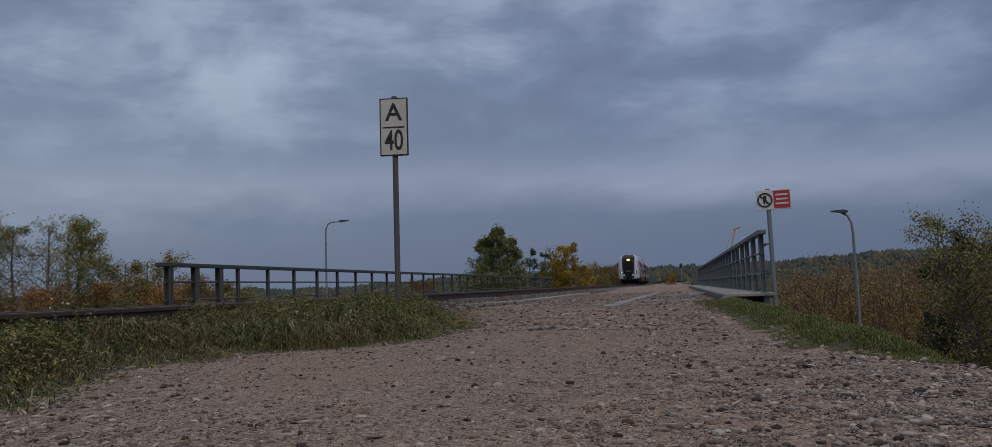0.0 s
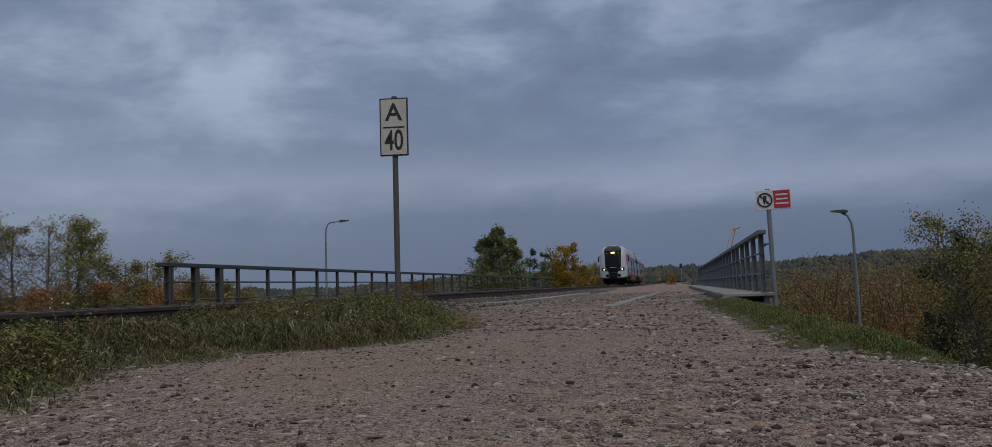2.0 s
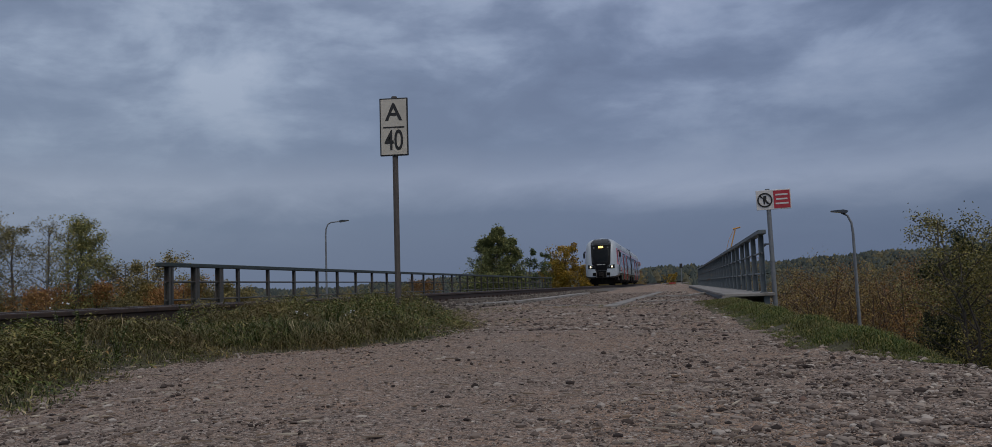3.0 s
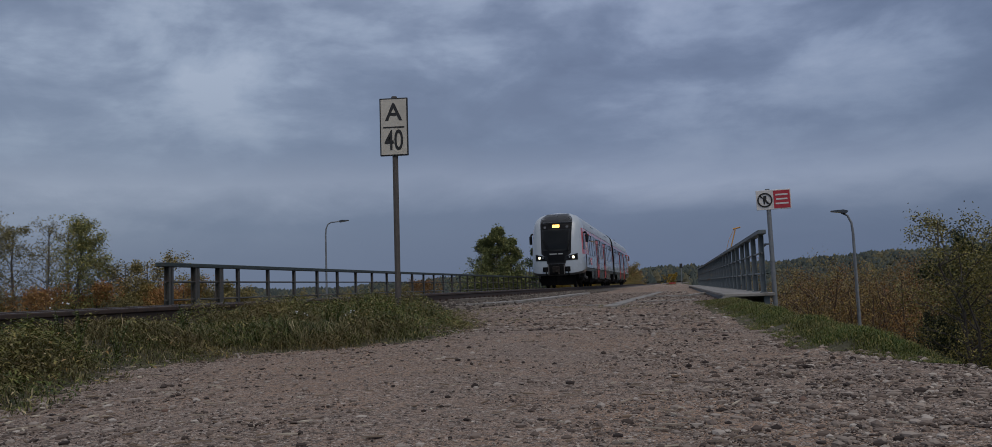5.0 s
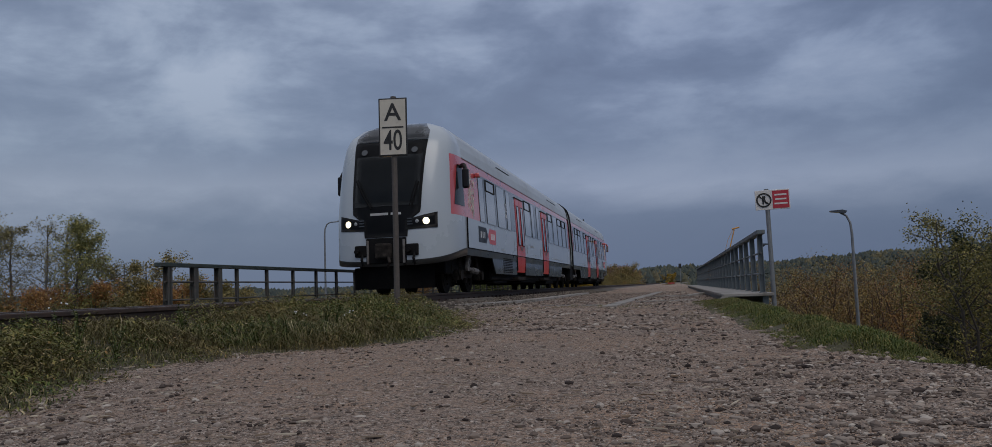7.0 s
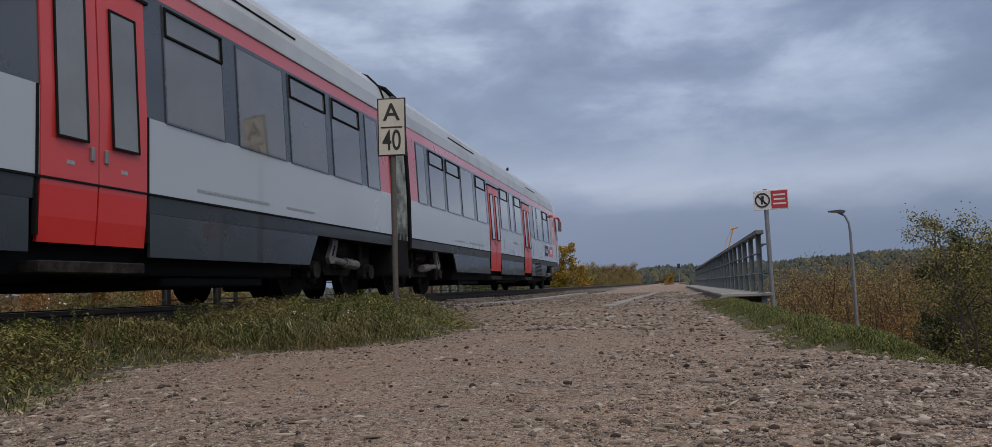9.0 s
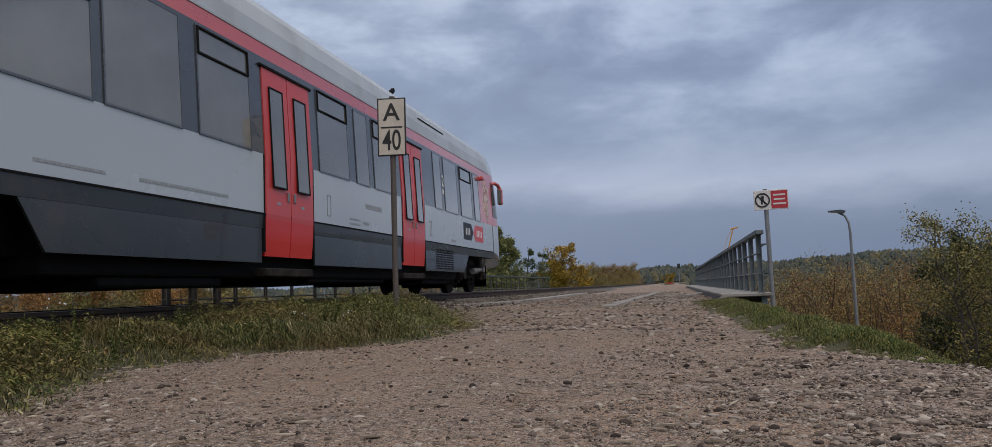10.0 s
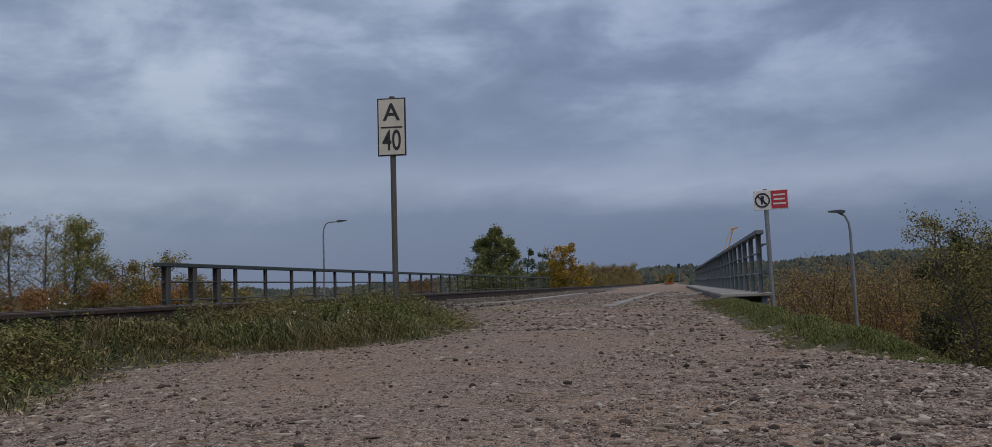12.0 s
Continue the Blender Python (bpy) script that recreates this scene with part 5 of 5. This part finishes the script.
def bogie(parent, y, wheel, turn, spinning):
    """A two-axle bogie about y; turn is 1 or -1 for the end at which its dampers stand."""
    bm = bmesh.new()
    for s in (-1, 1):
        for k in range(2):      # side frame with a dropped middle
            prism(bm, [(y - 1.35, 0.52), (y - 0.6, 0.50), (y - 0.45, 0.36), (y + 0.45, 0.36), (y + 0.6, 0.50), (y + 1.35, 0.52), (y + 1.35, 0.66), (y + 0.5, 0.66), (y + 0.4, 0.56), (y - 0.4, 0.56), (y - 0.5, 0.66), (y - 1.35, 0.66)],
                  s * 1.0 - 0.07, s * 1.0 + 0.07, "x") if k == 0 else None
        box(bm, (s * 0.6 - 0.5, y - 0.25, 0.45), (s * 0.6 + 0.5, y + 0.25, 0.62), 0.03)
        box(bm, (s * 0.4 - 0.22, y - 0.5, 0.16), (s * 0.4 + 0.22, y + 0.5, 0.5), 0.05)
        box(bm, (s * 0.88 - 0.05, y - 0.55, 0.24), (s * 0.88 + 0.05, y - 0.42, 0.6), 0.02)
        box(bm, (s * 0.88 - 0.05, y + 0.42, 0.24), (s * 0.88 + 0.05, y + 0.55, 0.6), 0.02)
    ob = part("bogie", bm, GEAR, parent, "grimy dark bogie under the car")
    for s in (-1, 1):
        for d in (-1, 1):
            bm = bmesh.new()
            box(bm, (s * 1.08 - 0.09, y + d * 1.05 - 0.14, 0.30), (s * 1.08 + 0.09, y + d * 1.05 + 0.14, 0.56), 0.04)
            bmesh.ops.create_cone(bm, cap_ends=True, segments=14, radius1=0.12, radius2=0.10, depth=0.08, matrix=Matrix.Translation((s * 1.19, y + d * 1.05, 0.42)) @ Matrix.Rotation(radians(90), 4, "Y"))
            part("axle_box", bm, GEAR, ob)
            bm = bmesh.new()
            for q in range(5):
                bmesh.ops.create_cone(bm, cap_ends=True, segments=12, radius1=0.085, radius2=0.085, depth=0.022, matrix=Matrix.Translation((s * 1.05, y + d * 0.78, 0.60 + 0.045 * q)))
            tube(bm, [(s * 1.05, y + d * 0.78, 0.58), (s * 1.05, y + d * 0.78, 0.84)], 0.055, 8)
            part("coil_spring", bm, GEAR, ob)
        bm = bmesh.new()       # air spring
        tube(bm, [(s * 1.0, y - 0.32, 0.78), (s * 1.0, y + 0.32, 0.78)], [0.13, 0.13], 12)
        part("air_reservoir", bm, GEAR, ob)
        bm = bmesh.new()       # yaw damper
        tube(bm, [(s * 1.24, y - turn * 0.35, 0.52), (s * 1.24, y + turn * 0.12, 0.55)], 0.075, 10)
        tube(bm, [(s * 1.24, y + turn * 0.12, 0.55), (s * 1.24, y + turn * 0.55, 0.58)], 0.05, 10)
        part("damper", bm, DAMPER, ob, "dusty grey damper")
        bm = bmesh.new()       # bracket
        w = turn
        prism(bm, [(y + w * 0.44, 0.88), (y + w * 0.66, 0.88), (y + w * 0.66, 0.80), (y + w * 0.80, 0.60), (y + w * 0.74, 0.52), (y + w * 0.60, 0.52), (y + w * 0.56, 0.62), (y + w * 0.50, 0.74)], s * 1.27 - 0.03, s * 1.27 + 0.03, "x")
        br = part("damper_bracket", bm, DAMPER, ob, "pale bracket with a slot")
        bm = bmesh.new()
        prism(bm, [(y + w * 0.56, 0.78), (y + w * 0.60, 0.79), (y + w * 0.69, 0.64), (y + w * 0.65, 0.62)], s * 1.27 - 0.034, s * 1.27 + 0.034, "x")
        part("slot", bm, RUBBER, ob)
        bm = bmesh.new()
        tube(bm, [(s * 1.15, y - turn * 0.72, 0.86), (s * 1.15, y - turn * 0.72, 0.5)], 0.04, 8)
        part("pipe", bm, GEAR, ob)
        bm = bmesh.new()
        tube(bm, [(s * 1.2, y + turn * 1.25, 0.7), (s * 1.2, y + turn * 1.3, 0.5), (s * 1.16, y + turn * 1.1, 0.4)], 0.022, 6)
        part("hose", bm, RUBBER, ob)
    for d in (-1, 1):
        ws = part("wheelset", bars(lo=(-0.7, -0.06, -0.06), hi=(0.7, 0.06, 0.06), bevel=0.02), GEAR, parent, at=(0, y + d * 1.05, 0.42))
        for s in (-1, 1):
            part("wheel", wheel, TYRE, ws, at=Matrix.Translation((s * 0.77, 0, 0)) @ Matrix.Rotation(0 if s < 0 else math.pi, 4, "Z"))
        spinning.append((ws, y + d * 1.05))


def door_leaf_mesh():
    bm = bmesh.new()
    prof = [(0.55, 1.405), (0.75, 1.425), (1.0, 1.437), (1.06, 1.44), (1.78, 1.44), (2.87, 1.391)]
    w = 0.315
    for i in range(len(prof) - 1):
        (z0, x0), (z1, x1) = prof[i], prof[i + 1]
        q = [bm.verts.new(p) for p in ((x0 + 0.014, -w, z0), (x0 + 0.014, w, z0), (x1 + 0.014, w, z1), (x1 + 0.014, -w, z1))]
        bm.faces.new(q).material_index = 1 if z1 <= 1.01 else 0
    bmesh.ops.remove_doubles(bm, verts=bm.verts, dist=0.001)
    bmesh.ops.solidify(bm, geom=bm.faces[:], thickness=0.03)
    return mesh_of(bm, "door_leaf", [RED_DOOR, SIGNAL_RED])


RED_DOOR = material("door_red_paint", [(0.55, 0.05, 0.05), (0.60, 0.06, 0.055)], 1.5, rough=0.35, coat=0.3)


def build_train():
    train = thing("railcar", "two-car white, red and slate diesel train running on the track", "train")
    spinning = []
    kinds, wheel, leaf = window_kinds(), wheel_mesh(), door_leaf_mesh()
    leaf_frame, leaf_pane = frame_mesh("leaf_window", 0.36, 1.26, 0.02, 0.012, RUBBER), plate_mesh("pane", 0.33, 1.23, 0.008, GLASS, 0, 0.002)
    step = plate_mesh("door_step", 1.26, 0.10, 0.03, GEAR, 0.01, -0.25)
    slot = plate_mesh("grille_slot", 0.22, 0.026, 0.006, RUBBER, 0)
    for half in (1, -1):
        top = new("rear_car" if half == 1 else "leading_car")
        top.parent = train
        tagged(top, "car with the trailing cab" if half == 1 else "car with the leading cab and lit display")
        flip = Matrix.Identity(4) if half == 1 else Matrix.Translation((0, 2 * MID, 0)) @ Matrix.Rotation(math.pi, 4, "Z")
        top.matrix_basis = flip
        made = []
        car_body(top)
        cab(top)
        cab_fittings(top, *((RED, 1.51, 0.78) if half == 1 else (BLACK, 1.55, 0.38)))
        # skirts between the bogies
        for s in (-1, 1):
            for y0, y1 in ((29.75, 33.1), (34.54, 38.1), (39.56, 42.55)):
                bm = bmesh.new()
                pts = [(y0 - (0.28 if y0 < 30 else 0), 0.878), (y1 + (0.4 if y1 > 42 else 0), 0.878), (y1, 0.47), (y0, 0.47)]
                prism(bm, pts, s * 1.40, s * 1.428, "x")
                part("skirt_panel", bm, SKIRT, top)
            bm = bmesh.new()
            box(bm, (s * 1.44 - 0.02, MID + 0.47, 1.045), (s * 1.44 + 0.012, JOINT, 1.065))
            part("lower_moulding", bm, RUBBER, top)
            bm = bmesh.new()
            box(bm, (s * 1.35 - 0.03, MID + 0.47, 3.195), (s * 1.35 + 0.02, JOINT, 3.22))
            part("gutter", bm, ROOF, top)
            bm = bmesh.new()
            box(bm, (s * 1.445 - 0.03, JOINT - 0.008, 1.06), (s * 1.445 + 0.003, JOINT + 0.008, 1.78))
            part("panel_joint", bm, RUBBER, top)
            # vents in the roof slope
            for yv, ln in ((31.0, 2.4), (40.6, 1.8)):
                bm = bmesh.new()
                box(bm, (-0.012, -ln / 2, -0.01), (0.012, ln / 2, 0.012))
                part("roof_seam", bm, RUBBER, top, at=Matrix.Translation((s * 1.288, yv, 3.56)))
        # windows; the side seen from the gravel is x > 0 in the train's own space
        wins = [(27.32, 0.55, 0), (28.38, 1.07, 1), (29.68, 1.14, 1), (30.95, 1.14, 0), (32.34, 1.07, 1), (35.24, 1.07, 1), (36.33, 0.55, 0),
                (37.36, 1.07, 1), (40.54, 0.55, 0), (41.57, 1.07, 0), (42.9, 1.07, 1), (43.955, 0.55, 0)]
        for s in (-1, 1):
            for y, w, hopper in wins:
                if half == -1 and s == -1 and abs(y - 35.24) < 0.01:
                    w, hopper = 0.55, 0
                fr, pane, sash = kinds[w]
                win = part("window", fr, None, top, at=side_pose(y, 2.37, s))
                part("pane", pane, None, win)
                if hopper:
                    part("vent_sash", sash, None, win, at=(0, 0.43, 0.004))
            for y in (33.815, 38.815):
                for d in (-1, 1):
                    lf = part("door_leaf", leaf, None, top, "red door leaf with a narrow window", at=Matrix.Translation((0, y + d * 0.325, 0)) @ (Matrix.Identity(4) if s > 0 else Matrix.Rotation(math.pi, 4, "Z")))
                    lw = part("leaf_window", leaf_frame, None, lf, at=side_pose(0, 2.02, 1) @ Matrix.Translation((0, 0, 0.018)))
                    part("pane", leaf_pane, None, lf, at=side_pose(0, 2.02, 1) @ Matrix.Translation((0, 0, 0.016)))
                    bm = bmesh.new()
                    box(bm, (1.45, -0.02 - d * 0.24 * (1 if s > 0 else -1), 1.25), (1.475, 0.02 - d * 0.24 * (1 if s > 0 else -1), 1.37), 0.006)
                    part("door_button", bm, GALV, lf)
                    bm = bmesh.new()
                    box(bm, (1.452, -0.045, 1.19), (1.457, 0.045, 1.225))
                    part("notice", bm, GREYMARK, lf)
                bm = bmesh.new()
                box(bm, (s * 1.40 - 0.02, y - 0.70, 2.87), (s * 1.40 + 0.022, y + 0.70, 2.90))
                part("door_header", bm, RUBBER, top)
                for e in (-0.668, 0.668):
                    bm = bmesh.new()
                    box(bm, (s * 1.43 - 0.02, y + e - 0.012, 0.60), (s * 1.43 + 0.018, y + e + 0.012, 1.78))
                    part("door_seal", bm, RUBBER, top)
                part("door_step", step, None, top, "folded grey door step", at=side_pose(y, 0.36, s))
        # markings as plain bars, logo as two plain arrow shapes
        for s in (-1, 1):
            w = s
            for y0, tip, mat, nm in ((42.5, 43.42, BLACK if s > 0 else SIGNAL_RED, "slate" if s > 0 else "red"), (44.46, 43.44, SIGNAL_RED if s > 0 else BLACK, "red" if s > 0 else "slate")):
                bm = bmesh.new()
                sh = 0.2 if tip > y0 else -0.2
                prism(bm, [(y0, 1.25), (tip - sh, 1.25), (tip, 1.45), (tip - sh, 1.65), (y0, 1.65)], s * 1.44 - 0.004, s * 1.44 + 0.004, "x")
                lg = part("logo_plate", bm, mat, top, nm + " arrow-shaped emblem")
                a, b = sorted((y0 + sh * 0.7, tip - sh * 1.4))
                n = 3 if mat is BLACK else 4
                for q in range(n):
                    c = a + (b - a) * (q + 0.5) / n
                    part("emblem_bar", bars(lo=(min(s * 1.44, s * 1.447), c - 0.034, 1.37), hi=(max(s * 1.44, s * 1.447), c + 0.034, 1.53)), LETTER, lg)
            for y, z, ln, h in ((36.75, 1.45, 0.72, 0.075), (35.95, 1.20, 0.42, 0.022), (35.95, 1.13, 0.42, 0.022), (36.4, 1.17, 0.26, 0.05), (31.6, 1.18, 1.5, 0.035), (30.0, 1.18, 0.8, 0.03), (41.6, 1.16, 0.4, 0.05)):
                part("marking_bar", plate_mesh("marking_bar", ln, h, 0.003, GREYMARK, 0), None, top, at=side_pose(y, z, s))
            for y in (37.75, 39.9, 35.0):
                hatch = part("hatch", frame_mesh("hatch", 0.13, 0.30, 0.012, 0.006, GREYMARK), None, top, at=side_pose(y, 1.33, s))
            # louvred grille in five columns
            for q in range(5):
                for r in range(9):
                    z = 0.53 + r * 0.048
                    part("grille_slot", slot, None, top, at=side_pose(40.37 + q * 0.27, z, s) @ Matrix.Translation((0, 0, max(0.0, 1.429 - half_width(z)))))
            # emblem on the cab flank, as a plain pale shape
            bm = bmesh.new()
            er = random.Random(77)
            for q in range(95):
                a, f = er.uniform(0, 6.28), er.random() ** 0.6
                cx, cz = 0.30 * f * math.cos(a) + 0.05 * math.sin(3 * a), 0.50 * f * math.sin(a)
                b, l, w = er.uniform(0.4, 2.8), er.uniform(0.04, 0.11), er.uniform(0.012, 0.03)
                u, v = (l * math.cos(b), l * math.sin(b)), (-w * math.sin(b), w * math.cos(b))
                prism(bm, [(cx - u[0], cz - u[1]), (cx + v[0] - 0.3 * u[0], cz + v[1] - 0.3 * u[1]), (cx + u[0], cz + u[1]), (cx - v[0] + 0.4 * u[0], cz - v[1] + 0.4 * u[1])], 0, 0.004 + 0.00008 * q, "z")
            tagged(part("flank_emblem", bm, PALE, top, at=side_pose(45.0, 2.40, s)), "pale grey emblem on the red flank", kind="stuff")
            bm = bmesh.new()
            box(bm, (-0.09, -0.05, 0), (0.09, 0.06, 0.13), 0.03)
            part("side_camera", bm, RED, top, "small red camera housing", at=side_pose(44.45, 2.92, s))
            part("class_mark", plate_mesh("class_mark", 0.09, 0.10, 0.012, LETTER, 0), None, top, at=side_pose(40.92, 2.18, s))
            txt = bpy.data.curves.new("class_number", "FONT")
            txt.body, txt.size, txt.extrude, txt.align_x = "2", 0.36, 0.002, "CENTER"
            txt.materials.append(LETTER)
            num = new("class_number", txt)
            num.parent = top
            num.matrix_basis = side_pose(40.92, 2.30, s) @ Matrix.Translation((0, 0, 0.014))
        # underframe and roof fittings
        bm = bmesh.new()
        box(bm, (-1.25, 29.9, 0.30), (1.25, 42.4, 0.9), 0.04)
        part("underframe", bm, RUBBER, top, "black equipment trough under the floor")
        for y0, y1, z0 in ((30.6, 32.6, 0.2), (34.8, 37.8, 0.24), (40.0, 41.9, 0.22)):
            part("equipment_box", bars(lo=(-1.2, y0, z0), hi=(1.2, y1, 0.298), bevel=0.03), RUBBER, top)
        bm = bmesh.new()
        box(bm, (-1.05, 26.6, 0.45), (1.05, 46.2, 0.9), 0.03)
        part("floor_frame", bm, RUBBER, top)
        for y0, y1, w, h in ((28.2, 31.0, 0.55, 0.10), (34.0, 38.2, 0.6, 0.12), (41.0, 43.0, 0.5, 0.10)):
            bm = bmesh.new()
            box(bm, (-w, y0, 3.85), (w, y1, 4.02 + h), 0.05)
            part("roof_unit", bm, ROOF, top, "pale roof equipment cover")
        bm = bmesh.new()
        tube(bm, [(0.25, 30.9, 3.95), (0.25, 30.98, 4.45)], [0.05, 0.03], 8)
        tube(bm, [(0.25, 30.98, 4.45), (0.25, 32.0, 4.47)], 0.008, 5)
        if half == -1:
            part("aerial", bm, RUBBER, top, "black roof aerial with a wire")
        bm = bmesh.new()
        tube(bm, [(0.3, 42.2, 3.9), (0.3, 42.3, 4.15), (0.45, 42.5, 4.17), (0.5, 42.65, 4.08)], 0.02, 6)
        box(bm, (0.22, 42.2, 4.1), (0.38, 42.5, 4.2), 0.03)
        tube(bm, [(0.5, 40.9, 3.9), (0.5, 40.9, 4.3)], 0.015, 6)
        tube(bm, [(0.5, 41.3, 3.9), (0.5, 40.7, 4.02)], 0.03, 6)
        if half == -1:
            part("roof_horn", bm, RUBBER, top, "black horns and rods on the roof")
        bm = bmesh.new()
        prism(bm, [(39.65, 4.0), (39.95, 4.0), (40.45, 4.36), (40.40, 4.42)], 0.50, 0.56, "x")
        part("roof_fin", bm, RUBBER, top, "black slanted aerial fin")
        for y, turn in ((28.05, 1), (44.35, 1)):
            bogie(top, y, wheel, turn, made)
        for ws, y in made:
            spinning.append((ws, y, half))
    # articulation: folded bellows between the cars
    bm = bmesh.new()
    pleats = [(MID - 0.47 + 0.0783 * k + a, d) for k in range(12) for a, d in ((0.0, 0.05), (0.022, 0.03), (0.044, 0.05), (0.05, 0.2), (0.073, 0.2))]
    zs = [1.0, 1.06, 1.78, 3.0, 3.2, 3.45, 3.7, 3.92]
    grid = []
    for y, d in pleats:
        ring = [((half_width(z) - d), y, z - (0.04 if z > 3.3 else 0)) for z in zs] + [(-(half_width(z) - d), y, z - (0.04 if z > 3.3 else 0)) for z in zs[::-1]]
        grid.append([bm.verts.new(p) for p in ring])
    for a, b in zip(grid, grid[1:]):
        for i in range(len(a) - 1):
            bm.faces.new((a[i], a[i + 1], b[i + 1], b[i]))
    part("bellows", bm, BELLOWS, train, "folded grey-green gangway bellows")
    bm = bmesh.new()
    box(bm, (-1.40, MID - 0.46, 0.35), (1.40, MID + 0.46, 1.14), 0.03)
    part("gangway_floor", bm, RUBBER, train, "black rubber apron under the bellows")
    for s in (-1, 1):
        bm = bmesh.new()
        y = MID + s * 0.455
        pts = [(x, y, z) for z, x in SIDE[1:]] + [(-x, y, z) for z, x in SIDE[-2:0:-1]]
        tube(bm, pts, 0.035, 6)
        part("end_gasket", bm, RUBBER, train)
    bm = bmesh.new()
    box(bm, (-0.5, MID - 1.2, 0.5), (0.5, MID + 1.2, 0.8), 0.03)
    part("drawbar", bm, RUBBER, train)
    return train, spinning


PALE = material("pale_emblem", [(0.5, 0.46, 0.42), (0.6, 0.56, 0.52)], 9, rough=0.5)
railcar, wheelsets = build_train()
# ---- movement ----
def train_place(t):
    """Where the train's datum stands along the track at t seconds."""
    x = (t - 8) / 4
    return -49.7835 * x + 1.657 * x * x + 0.143 * x ** 3 - (0.69 if t < 8 else 0.0)


def motions():
    times = [k * 0.5 for k in range(15)] + [7.2, 8.8] + [9 + k * 0.5 for k in range(7)]
    walk(railcar, [(t, pose(-6.176, train_place(t), 0.44)) for t in times])
    fine = [k / 30 for k in range(361)]
    known = [train_place(t) for t in times]
    for ws, y, half in wheelsets:
        rows = []
        for t in fine:
            s = (between(t, times, known))
            rows.append((t, Matrix.Translation((0, y, 0.42)) @ Matrix.Rotation(-half * s / 0.42, 4, "X")))
        walk(ws, rows)
    walk(clouds, [(0, pose(0, 0, 0)), (12, pose(0, 0, 0, 0, 0, 3.2))])


motions()
